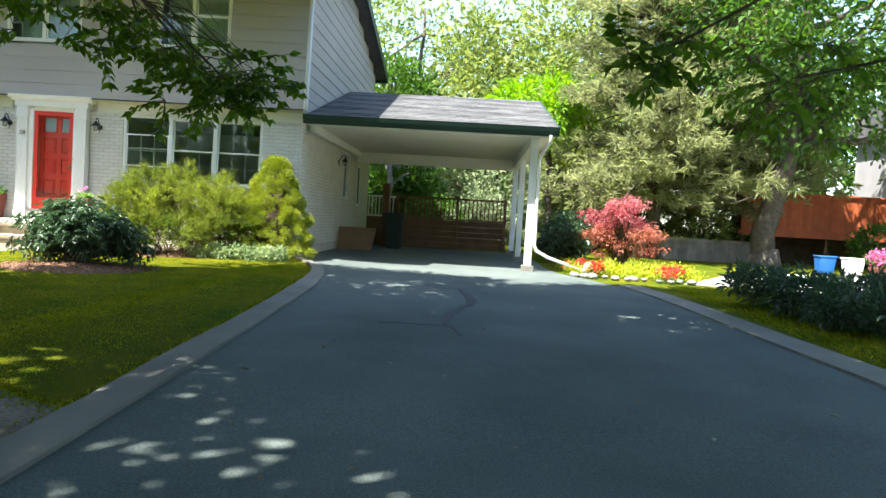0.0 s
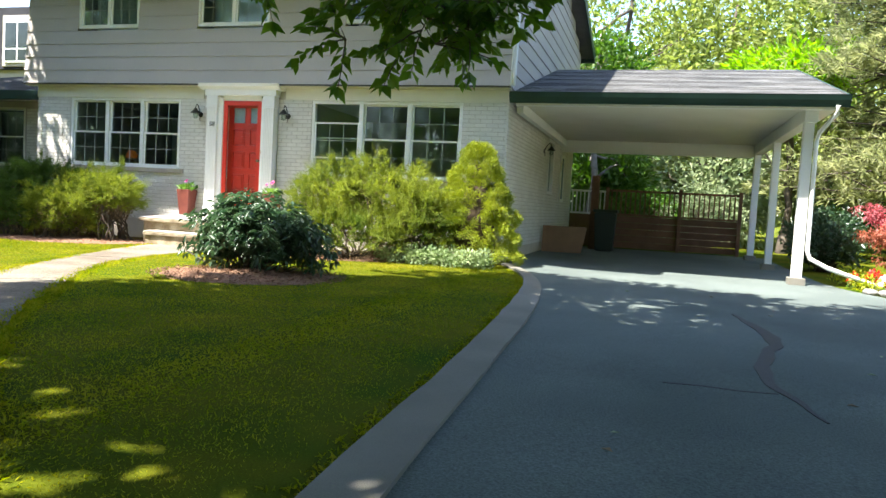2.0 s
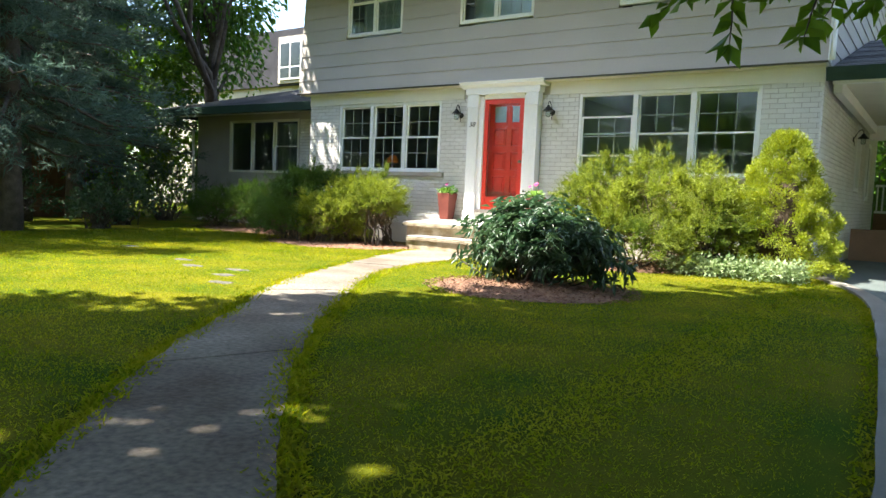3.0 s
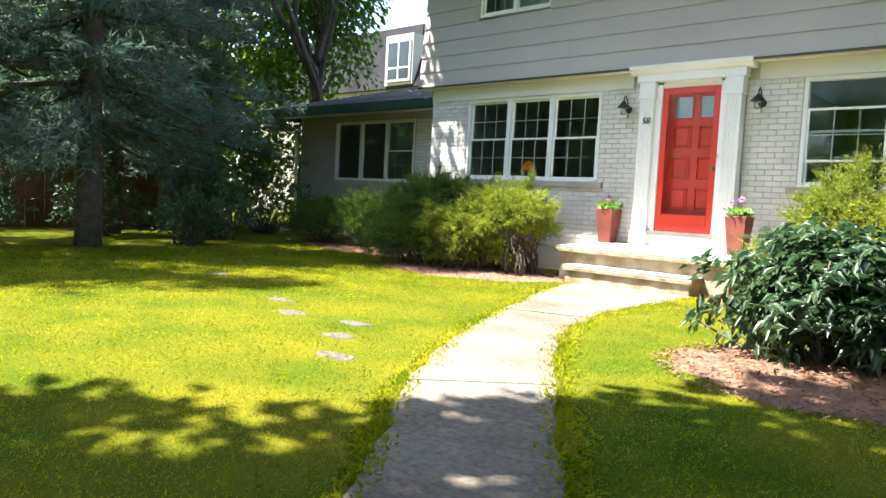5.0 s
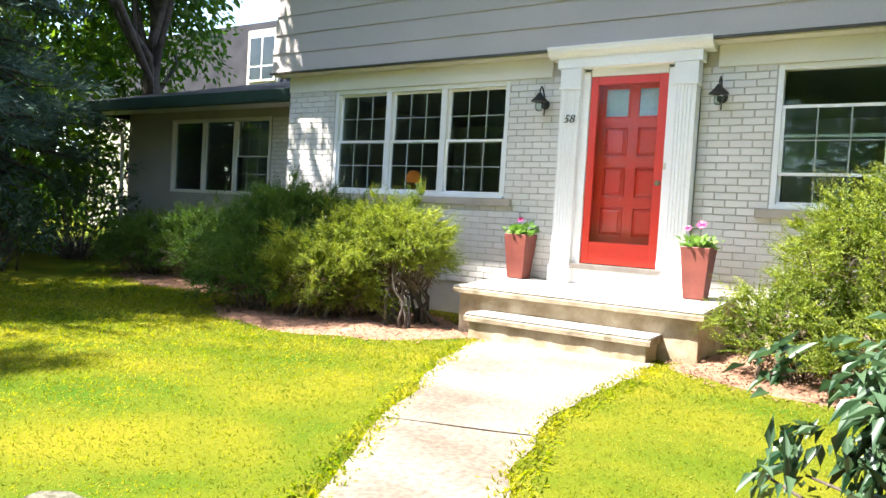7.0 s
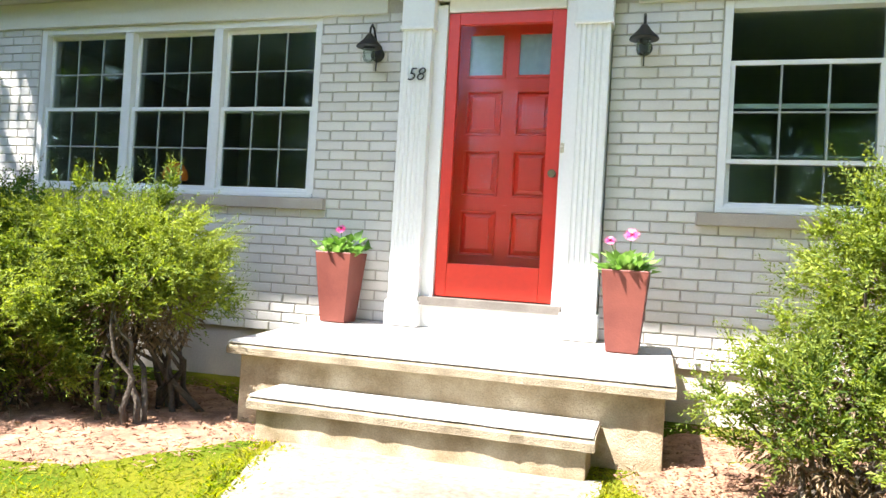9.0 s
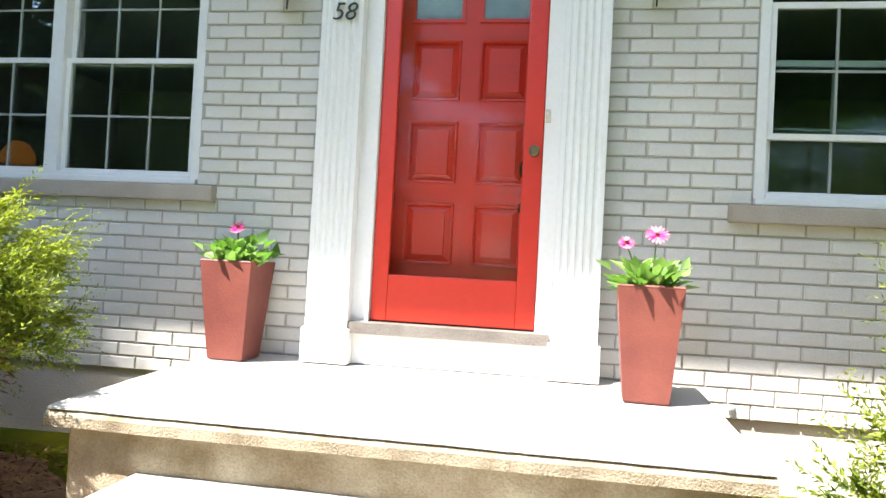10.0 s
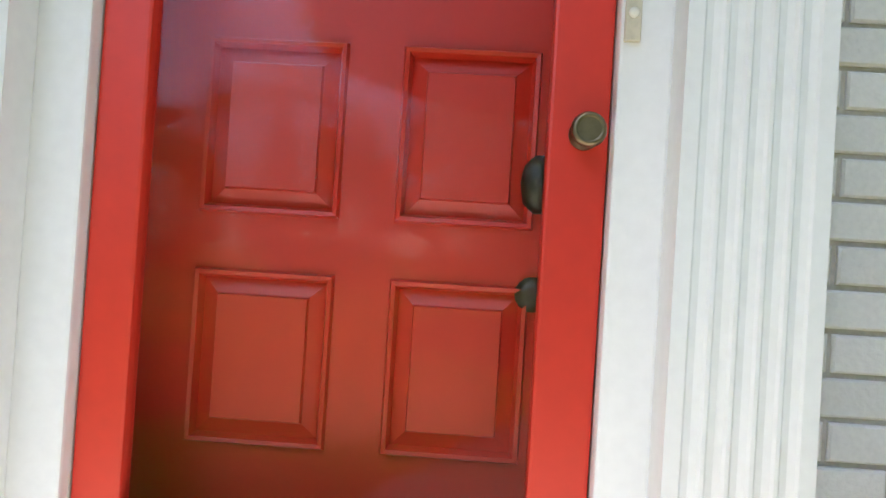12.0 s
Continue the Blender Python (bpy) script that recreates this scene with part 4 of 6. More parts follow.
    part("plate", bbox(DX1 + 0.008, DX1 + 0.034, 14.940, 14.9495, 2.54, 2.607, 0.002), M["bell"], bell)
    part("button", lathe(bmesh.new(), [(0.009, 0), (0.008, 0.004), (0.003, 0.005)], (DX1 + 0.021, 14.940, 2.585), 12, Euler((radians(90), 0, 0)).to_matrix().to_4x4()), M["cream"], bell)
    # jambs, threshold
    j = thing("door_frame", ((DX0 + DX1) / 2, 15.0, 1.245), "white door jambs with a worn wooden threshold", "door frame", kind="structure")
    part("jamb", bbox(-10.424, DX0 - 0.003, 14.95, 15.24, 1.42, 3.62, 0.006), M["white"], j)
    part("jamb", bbox(DX1 + 0.003, -9.371, 14.95, 15.24, 1.42, 3.62, 0.006), M["white"], j)
    part("head", bbox(-10.325, -9.465, 14.96, 15.24, DZ1 + 0.004, 3.68, 0.006), M["white"], j)
    part("riser", bbox(-10.41, -9.388, 14.94, 15.2, 1.247, 1.415, 0.004), M["white"], j)
    part("threshold", hexa(bmesh.new(), [(-10.42, 14.885, 1.41), (-9.385, 14.885, 1.41), (-9.385, 15.25, 1.425), (-10.42, 15.25, 1.425), (-10.42, 14.885, 1.468), (-9.385, 14.885, 1.468), (-9.385, 15.25, 1.474), (-10.42, 15.25, 1.474)]), M["threshold"], j, "worn grey wooden threshold")
    # fluted pilasters with plinth and cap
    for x0, x1 in ((-10.66, -10.41), (-9.385, -9.135)):
        p = thing("pilaster", ((x0 + x1) / 2, 14.9, 1.245), "white fluted door pilaster with plain plinth and cap", "pilaster", kind="structure")
        part("shaft", fluted(x0 + 0.012, x1 - 0.012, 14.875, 15.05, 1.43, 3.42), M["white"], p)
        part("plinth", bbox(x0 - 0.004, x1 + 0.004, 14.855, 15.05, 1.247, 1.43, 0.006), M["white"], p)
        part("cap", bbox(x0 - 0.008, x1 + 0.008, 14.855, 15.05, 3.42, 3.45, 0.006), M["white"], p)
        part("block", bbox(x0, x1, 14.87, 15.05, 3.45, 3.655, 0.006), M["white"], p)
    e = thing("entablature", (-9.9, 14.9, 3.66), "white cornice over the front door", "cornice", kind="structure")
    part("architrave", bbox(-10.70, -9.10, 14.86, 15.05, 3.657, 3.77, 0.006), M["white"], e)
    bm = bmesh.new()
    prof = [(14.85, 3.77), (14.84, 3.79), (14.80, 3.81), (14.775, 3.83), (14.77, 3.86), (14.76, 3.865), (14.76, 3.885), (15.05, 3.885), (15.05, 3.77)]
    ra, rb = [[bm.verts.new((x, a, b)) for a, b in prof] for x in (-10.80, -9.0)]
    for k in range(len(prof)):
        bm.faces.new((ra[k], rb[k], rb[(k + 1) % len(prof)], ra[(k + 1) % len(prof)]))
    bm.faces.new(ra[::-1]), bm.faces.new(rb)
    bmesh.ops.recalc_face_normals(bm, faces=bm.faces[:])
    part("cornice", bm, M["white"], e)
    # house number
    cu = bpy.data.curves.new("number", "FONT")
    cu.body, cu.size, cu.extrude, cu.shear, cu.offset = "58", 0.134, 0.006, 0.25, -0.0022
    nm = new("house_number", cu)
    nm.matrix_world = pose(-10.595, 14.866, 3.045, 90, 0, 0)
    cu.materials.append(M["black"])
    dg = bpy.context.evaluated_depsgraph_get()
    me = bpy.data.meshes.new_from_object(nm.evaluated_get(dg))
    mw = nm.matrix_world.copy()
    bpy.data.objects.remove(nm)
    nm = new("house_number", me)
    nm.matrix_world = mw
    tagged(nm, "black house number 58 on the white pilaster", "house number")


def fluted(x0, x1, y0, y1, z0, z1, n=5):
    bm = bmesh.new()
    pts = [(x0, y1), (x0, y0)]
    edge = 0.022
    w = (x1 - x0 - 2 * edge) / n
    for i in range(n):
        s = x0 + edge + i * w
        for f, dy in ((0.08, 0), (0.2, 0.005), (0.5, 0.008), (0.8, 0.005), (0.92, 0)):
            pts.append((s + f * w, y0 + dy))
    pts += [(x1, y0), (x1, y1)]
    a, b = [[bm.verts.new((x, y, z)) for x, y in pts] for z in (z0, z1)]
    for k in range(len(pts)):
        bm.faces.new((a[k], a[(k + 1) % len(pts)], b[(k + 1) % len(pts)], b[k]))
    bm.faces.new(a[::-1]), bm.faces.new(b)
    bmesh.ops.recalc_face_normals(bm, faces=bm.faces[:])
    return bm


def landing_z(y):
    return 1.245 - 0.032 * (15.04 - y)


def build_porch():
    p = thing("porch", (-9.9, 14.3, 0.8), "two-step concrete porch slab with worn nosings", "porch steps", kind="structure")
    # nosing under each pale top carries stains and front-face shade in its colour
    for name, m, bm, lab in (("landing", "nosing", worn(-11.18, -8.64, 13.64, 15.045, 1.170, 1.232), "weathered grey-tan nosing with front shade in its colour"), ("landing_top", "slab", worn(-11.172, -8.648, 13.65, 15.043, 1.2325, 1.245), "")):
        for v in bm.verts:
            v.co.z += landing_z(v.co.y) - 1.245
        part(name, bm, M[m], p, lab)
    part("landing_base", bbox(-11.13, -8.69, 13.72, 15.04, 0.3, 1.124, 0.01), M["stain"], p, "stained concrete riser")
    part("step", worn(-10.85, -9.0, 13.345, 13.719, 0.890, 0.953), M["nosing"], p, "weathered grey-tan nosing with front shade in its colour")
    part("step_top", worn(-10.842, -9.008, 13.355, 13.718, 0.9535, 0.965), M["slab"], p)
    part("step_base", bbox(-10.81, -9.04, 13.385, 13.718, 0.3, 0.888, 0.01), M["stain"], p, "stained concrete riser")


def worn(x0, x1, y0, y1, z0, z1):
    """A slab with a chipped, uneven front nosing."""
    bm = bmesh.new()
    n = 60
    prof = [(0.012, 0), (0, 0.015), (0, 0.65), (0.02, 0.92), (0.05, 1.0)]
    rows = []
    for i in range(n + 1):
        x = x0 + (x1 - x0) * i / n
        k = 0.008 * noise.noise((x * 7, y0, 0.4)) + 0.006 * noise.noise((x * 23, y0, 2.4))
        rows.append([bm.verts.new((x, y0 + a + k * (1 if b < 1 else 0.3), z0 + (z1 - z0) * b)) for a, b in prof] + [bm.verts.new((x, y1, z1)), bm.verts.new((x, y1, z0))])
    m = len(rows[0])
    for a, b in zip(rows, rows[1:]):
        for k in range(m):
            bm.faces.new((a[k], b[k], b[(k + 1) % m], a[(k + 1) % m]))
    bm.faces.new(rows[0][::-1]), bm.faces.new(rows[-1])
    bmesh.ops.recalc_face_normals(bm, faces=bm.faces[:])
    return bm


def build_wall_lamps():
    lamp = None
    x, y, z = -10.91, WALL_Y - 0.008, 3.31
    lamp = thing("wall_lantern", (x, y, z), "black gooseneck wall lantern with a clear glass jar", "wall lamp", "lanterns beside the door")
    bm = bmesh.new()
    lathe(bm, [(0.055, 0), (0.055, 0.012), (0.04, 0.02)], (x, y, z - 0.02), 18, Euler((radians(90), 0, 0)).to_matrix().to_4x4())
    part("backplate", bm, M["black"], lamp)
    pts = [(x, y - 0.015, z), (x, y - 0.05, z + 0.07), (x, y - 0.10, z + 0.15), (x, y - 0.14, z + 0.17), (x, y - 0.17, z + 0.14), (x, y - 0.175, z + 0.08)]
    part("arm", tube(bmesh.new(), pts, [0.009] * 6, 8), M["black"], lamp)
    part("shade", lathe(bmesh.new(), [(0.018, 0.10), (0.03, 0.085), (0.045, 0.06), (0.095, 0.01), (0.098, 0.0), (0.09, 0.0)][::-1], (x, y - 0.175, z - 0.01), 22), M["black"], lamp)
    g = part("jar", lathe(bmesh.new(), [(0.02, -0.11), (0.04, -0.10), (0.048, -0.07), (0.045, 0.0)], (x, y - 0.175, z - 0.01), 18), M["glass"], lamp, "clear glass jar")
    g.visible_shadow = False
    part("stem", tube(bmesh.new(), [(x, y - 0.02, z - 0.04), (x, y - 0.03, z - 0.15)], [0.006, 0.005], 6), M["black"], lamp)
    copy_thing(lamp, Matrix.Translation((-8.925, y, z)))
    copy_thing(lamp, pose(XR + 0.012, 19.3, 3.15, 0, 0, 90))


def build_roofs():
    r = thing("roof", (-9.9, 20.1, 6.7), "shallow shingled gable roof with deep eaves and dark green fascia", "roof", kind="structure")
    xl, xr = -15.65, XR + 0.38
    for y, z in ((13.0, 6.45), (26.0, 6.63)):
        bm = hexa(bmesh.new(), [(xl, 20.1, 7.98), (xr, 20.1, 7.98), (xr, y, z), (xl, y, z), (xl, 20.1, 8.1), (xr, 20.1, 8.1), (xr, y, z + 0.12), (xl, y, z + 0.12)])
        bmesh.ops.recalc_face_normals(bm, faces=bm.faces[:])
        part("roof_slope", bm, M["shingle"], r)
        bm = hexa(bmesh.new(), [(xr, 20.1, 7.84), (xr + 0.03, 20.1, 7.84), (xr + 0.03, y, z - 0.14), (xr, y, z - 0.14), (xr, 20.1, 8.12), (xr + 0.03, 20.1, 8.12), (xr + 0.03, y, z + 0.14), (xr, y, z + 0.14)])
        bmesh.ops.recalc_face_normals(bm, faces=bm.faces[:])
        part("bargeboard", bm, M["green"], r, "dark green bargeboard")
        part("gutter", bbox(xl, xr, y - 0.06, y + 0.06, z - 0.11, z + 0.01, 0.02), M["green"], r, "dark green gutter")
    part("soffit", box(bmesh.new(), xl + 0.01, xr - 0.01, 13.07, 15.02, 6.38, 6.41), M["white"], r)


def build_carport():
    c = thing("carport", (-2, 19, 0.7), "white carport with a shingled roof and dark green gutter", "carport", kind="structure")
    x0, x1, ye, yr, yb, zr = XR + 0.085, 0.87, 14.98, 20.25, 25.2, 5.20
    for y in (ye, yb):
        bm = bmesh.new()
        n = 22
        for i in range(n):
            f0, f1 = i / n, (i + 1) / n
            a, b = y + (yr - y) * f0, y + (yr - y) * f1
            z0, z1 = 3.79 + (zr - 3.79) * f0, 3.79 + (zr - 3.79) * f1
            k = 0 if i % 2 else 0.16
            x = x0 - k
            while x < x1 - 0.02:
                s, e = max(x, x0), min(x + 0.325, x1)
                t = 0.013 + 0.006 * math.sin(x * 37 + i * 11)
                hexa(bm, [(s, a, z0), (e, a, z0), (e, b, z1), (s, b, z1), (s, a, z0 + t), (e, a, z0 + t), (e, b, z1 + 0.003), (s, b, z1 + 0.003)])
                x += 0.33
        bmesh.ops.recalc_face_normals(bm, faces=bm.faces[:])
        tagged(part("shingle_field", bm, M["shingle"], c, "grey asphalt shingles"), kind="stuff")
    bm = hexa(bmesh.new(), [(x0, ye, 3.66), (x1, ye, 3.66), (x1, yb, 3.66), (x0, yb, 3.66), (x0, ye, 3.78), (x1, ye, 3.78), (x1, yb, 3.78), (x0, yb, 3.78)])
    part("roof_deck", bm, M["cream"], c)
    part("gable_end", prism(x1 - 0.06, x1, [(ye + 0.1, 3.78), (yb - 0.1, 3.78), (yr, zr - 0.03)]), M["siding"], c)
    part("gutter", gutter(x0 - 0.05, x1 + 0.02, ye), M["green"], c, "dark green gutter")
    part("bargeboard", prism(x1, x1 + 0.03, [(ye, 3.66), (ye, 3.80), (yr, zr + 0.02), (yr, zr - 0.12)]), M["green"], c, "dark green bargeboard")
    part("beam", bbox(x0, x1 - 0.05, ye + 0.25, ye + 0.40, 3.60, 3.658, 0.006), M["white"], c)
    part("beam", bbox(0.34, 0.54, ye + 0.41, 22.6, 3.42, 3.657, 0.006), M["white"], c)
    part("beam", bbox(x0, 0.33, 21.9, 22.1, 3.34, 3.656, 0.006), M["white"], c)
    part("beam", bbox(x0 + 0.001, x0 + 0.12, ye + 0.41, 21.89, 3.48, 3.655, 0.006), M["white"], c)
    for y, w in ((15.6, 0.155), (18.9, 0.14), (22.0, 0.15)):
        g = ground_z(0.44, y)
        part("post", bbox(0.44 - w / 2, 0.44 + w / 2, y - w / 2, y + w / 2, g + 0.14, 3.5, 0.008), M["white"], c, "square white post")
        part("pier", bbox(0.44 - 0.13, 0.44 + 0.13, y - 0.13, y + 0.13, g - 0.2, g + 0.139, 0.012), M["concrete"], c, "concrete pier block")
    part("downspout", tube(bmesh.new(), [(0.72, 14.92, 3.62), (0.72, 14.95, 3.5), (0.58, 15.46, 3.25), (0.56, 15.5, 3.1), (0.56, 15.48, 1.3), (0.60, 15.46, 1.18), (0.85, 15.4, 1.05), (1.7, 15.3, 0.78)], [0.035] * 8, 8), M["white"], c, "white downspout")
    w = thing("downspout", (XR + 0.1, 14.8, 3.9), "white downspout on the corner of the upper wall", "downspout", kind="structure")
    part("pipe", tube(bmesh.new(), [(XR + 0.11, 14.82, 3.88), (XR + 0.11, 14.86, 4.1), (XR + 0.11, 15.0, 6.5)], [0.035] * 3, 8), M["white"], w)


def prism(x0, x1, yz):
    bm = bmesh.new()
    a, b = [[bm.verts.new((x, y, z)) for y, z in yz] for x in (x0, x1)]
    n = len(yz)
    for k in range(n):
        bm.faces.new((a[k], a[(k + 1) % n], b[(k + 1) % n], b[k]))
    bm.faces.new(a[::-1]), bm.faces.new(b)
    bmesh.ops.recalc_face_normals(bm, faces=bm.faces[:])
    return bm


def gutter(x0, x1, y):
    """An ogee gutter with a fascia board behind it."""
    bm = bmesh.new()
    prof = [(y, 3.60), (y - 0.05, 3.60), (y - 0.07, 3.65), (y - 0.10, 3.70), (y - 0.12, 3.76), (y - 0.13, 3.785), (y - 0.11, 3.785), (y - 0.10, 3.75), (y - 0.02, 3.68), (y - 0.02, 3.80), (y, 3.80)]
    a, b = [[bm.verts.new((x, p, q)) for p, q in prof] for x in (x0, x1)]
    n = len(prof)
    for k in range(n):
        bm.faces.new((a[k], a[(k + 1) % n], b[(k + 1) % n], b[k]))
    bm.faces.new(a[::-1]), bm.faces.new(b)
    bmesh.ops.recalc_face_normals(bm, faces=bm.faces[:])
    return bm


def build_wing():
    """The low wing set back on the west side."""
    y, x0, x1 = 16.6, -21.3, XL - 0.01
    w = thing("wall_wing", (-18, y, 0.8), "beige side wing wall of the house", "wall", kind="structure")
    hole = [(-19.85, -17.05, 2.12, 3.56)]
    bm = bmesh.new()
    wall_with_holes(bm, x0, x1, 0.3, 3.8, hole, lambda b, a, c, z0, z1: box(b, a, c, y, y + 0.25, z0, z1))
    part("wall_face", bm, M["beige"], w)
    part("wall_face", box(bmesh.new(), x0, x0 + 0.25, y + 0.251, 24, 0.3, 3.8), M["beige"], w)
    part("wall_face", box(bmesh.new(), x0 + 0.26, x1 - 0.02, 19.5, 19.6, 0.3, 3.8), M["room"], w)
    bm = bmesh.new()
    for u, z, l in brick_runs(-17.0, x1, Z_BRICK0, 3.6, []):
        brick_into(bm, u, z, l, lambda a, d, c: (a, y + 0.012 + d, c))
    tagged(part("brick_field", bm, M["brick"], w, "cream painted bricks"), kind="stuff")
    g = thing("window_4", (-18.45, y, 2.1), "triple dark window of the side wing", "window", kind="structure")
    casing(g, -19.85, -17.05, 2.12, 3.56, y - 0.02, 0.045, 0.12, "cream")
    for k in range(3):
        a = -19.79 + k * 0.893
        if k:
            part("mullion", bbox(a - 0.025, a + 0.025, y - 0.021, y + 0.07, 2.185, 3.495, 0.005), M["cream"], g)
        if k == 2:
            sash(g, a + 0.025, a + 0.893, 2.17, 2.84, y + 0.02, 3, 2, 0.014)
            sash(g, a + 0.025, a + 0.893, 2.84, 3.51, y + 0.05, 3, 2, 0.014)
        else:
            sash(g, a + (0.04 if k else 0), a + 0.868, 2.17, 3.51, y + 0.03, 1, 1, 0.014)
    r = thing("roof_wing", (-18, 18, 3.8), "low shingled hip roof of the side wing with green gutter", "roof", kind="structure")
    bm = bmesh.new()
    e = [(-22.2, 15.75, 3.86), (-14.9, 15.75, 3.86), (-14.9, 24.6, 3.86), (-22.2, 24.6, 3.86)]
    v = [bm.verts.new(p) for p in e] + [bm.verts.new(p) for p in ((-18.8, 20.0, 5.05), (-15.26, 20.0, 5.05))]
    for f in ((0, 1, 5, 4), (2, 3, 4, 5), (3, 0, 4), (1, 2, 5)):
        bm.faces.new([v[i] for i in f])
    bmesh.ops.solidify(bm, geom=bm.faces[:], thickness=0.05)
    part("roof_slope", bm, M["shingle"], r)
    part("gutter", bbox(-22.25, -15.0, 15.66, 15.80, 3.64, 3.85, 0.02), M["green"], r, "dark green gutter")
    part("gutter", bbox(-22.30, -22.16, 15.66, 24.6, 3.70, 3.85, 0.02), M["green"], r, "dark green gutter")
    part("soffit", box(bmesh.new(), -22.15, -15.1, 15.81, 16.58, 3.72, 3.75), M["white"], r)
    part("downspout", tube(bmesh.new(), [(-22.0, 15.75, 3.72), (-21.9, 15.95, 3.5), (-21.4, 16.5, 3.3), (-21.38, 16.54, 1.0)], [0.04] * 4, 8), M["white"], r)


# ---- plants ----
def limb(bm, a, b, r0, r1, sag=0.1, n=5, sides=7):
    a, b = np.array(a, float), np.array(b, float)
    pts = []
    for i in range(n + 1):
        f = i / n
        p = a + (b - a) * f + RNG.normal(size=3) * 0.04 * np.linalg.norm(b - a) * (0 < i < n)
        p[2] += sag * math.sin(math.pi * f)
        pts.append(p)
    tube(bm, pts, [r0 + (r1 - r0) * i / n for i in range(n + 1)], sides)
    return pts


def in_ellipsoid(n, c, r, shell=0.5):
    d = unit(RNG.normal(size=(n, 3)))
    k = (shell + (1 - shell) * RNG.random(n)) ** 0.6
    return np.array(c) + d * k[:, None] * np.array(r)


def crown_tree(at, height, r, blobs, clumps, per, spread, size, material, label, bark="bark", width=0.5, limbs=9, extra=None, lean=(0, 0), gaps=0.0):
    """A broadleaf tree: tapered trunk, limbs to the crown's masses, and leaves in clumps with gaps between."""
    x, y = at
    z0 = ground_z(x, y)
    t = thing("tree", (x, y, z0), label, "tree")
    bm = bmesh.new()
    tp = []
    for i in range(10):
        f = i / 9
        tp.append(np.array((x + lean[0] * f, y + lean[1] * f, z0 - 0.3 + (height + 0.3) * f)) + np.append(RNG.normal(size=2) * 0.009 * height * (0 < i < 9), 0))
    tube(bm, tp, [r * (1 - 0.75 * i / 9) for i in range(10)], 12)
    lathe(bm, [(r * 1.7, -0.2), (r * 1.25, 0.15), (r * 1.0, 0.6)], (x, y, z0), 12)
    cents = []
    vol = [b[1][0] * b[1][1] * b[1][2] for b in blobs]
    for b, v in zip(blobs, vol):
        cents.append(in_ellipsoid(max(6, int(clumps * v / sum(vol))), b[0], b[1]))
        for k in range(max(2, int(limbs * v / sum(vol)))):
            s = tp[3 + k % 6]
            limb(bm, s, in_ellipsoid(1, b[0], np.array(b[1]) * 0.8)[0], r * 0.35, r * 0.06, 0.3)
    part("trunk", bm, M[bark], t)
    cents = np.concatenate(cents)
    if gaps:
        cents = cents[[noise.noise((p[0] * 1.7, p[1] * 1.7, 3.1)) + 0.5 * noise.noise((p[0] * 3.4, p[1] * 3.4, 7.7)) > -gaps for p in cents]]
    ctr = np.mean([b[0] for b in blobs], 0)
    lots = [clump_leaves(cents, per, spread, size, ctr, 0.25)]
    if extra:
        lots += extra
    part("crown", leaf_mesh("crown", *cat(lots), width=width), M[material], t)
    return t


def spray(lots, bm, start, way, length, leaf, pairs=8, droop=0.35):
    """A twig that droops, with leaflets in pairs along it."""
    p, d = np.array(start, float), np.array(way, float)
    d /= np.linalg.norm(d)
    pts, step = [p.copy()], length / pairs
    base, ways = [], []
    for i in range(pairs):
        d[2] -= droop / pairs
        d += RNG.normal(size=3) * 0.08
        d /= np.linalg.norm(d)
        p = p + d * step
        pts.append(p.copy())
        side = np.cross(d, [0, 0, 1])
        side /= np.linalg.norm(side) + 1e-6
        for sg in (-1, 1):
            base.append(p), ways.append(d * 0.7 + side * sg * 0.8 + np.array([0, 0, -0.45]) + RNG.normal(size=3) * 0.2)
    base.append(p), ways.append(d)
    tube(bm, pts, list(np.linspace(0.006, 0.0025, len(pts))), 4)
    lots.append((np.array(base), np.array(ways), leaf * RNG.uniform(0.7, 1.2, len(base))))


def hanging_branches(bm, root, centres, n, leaf):
    """Low boughs over the drive: from the trunk to each centre, with drooping sprays."""
    lots = []
    for c, rad in centres:
        end = limb(bm, root, c, 0.032, 0.009, 0.5, 7, 6)
        for k in range(n):
            o = in_ellipsoid(1, c, rad, 0.1)[0]
            limb(bm, end[5 + k % 3], o, 0.006, 0.003, 0.1, 3, 4)
            for _ in range(3):
                w = RNG.normal(size=3) * np.array([1, 1, 0.3])
                spray(lots, bm, o, w, RNG.uniform(0.3, 0.55), leaf, 6)
    return lots


def front_trees():
    """The big shade trees by the street, whose crowns reach over lawn and drive."""
    bm = bmesh.new()
    low = hanging_branches(bm, (-5.7, 0.9, 5.2), [((-4.0, 6.5, 3.3), (0.9, 0.7, 0.42)), ((-3.4, 6.4, 3.0), (0.65, 0.6, 0.38)), ((-3.1, 6.4, 2.85), (0.55, 0.5, 0.3)), ((-4.8, 6.2, 3.6), (0.8, 0.6, 0.4))], 12, 0.115)
    t = crown_tree((-5.9, 0.6), 7.6, 0.30, [((-5.9, -1.6, 7.9), (8.0, 7.4, 0.9)), ((-7.4, 4.7, 7.7), (3.0, 2.8, 0.6))], 2700, 33, 0.55, 0.33, "l_near", "large shade tree with drooping boughs over lawn and drive", extra=low, limbs=14, gaps=0.14)
    part("bough", bm, M["bark"], t)
    bm = bmesh.new()
    low = hanging_branches(bm, (4.6, 1.0, 5.0), [((0.35, 4.9, 2.98), (0.5, 0.4, 0.25)), ((1.5, 5.2, 2.95), (0.4, 0.4, 0.35))], 5, 0.115)
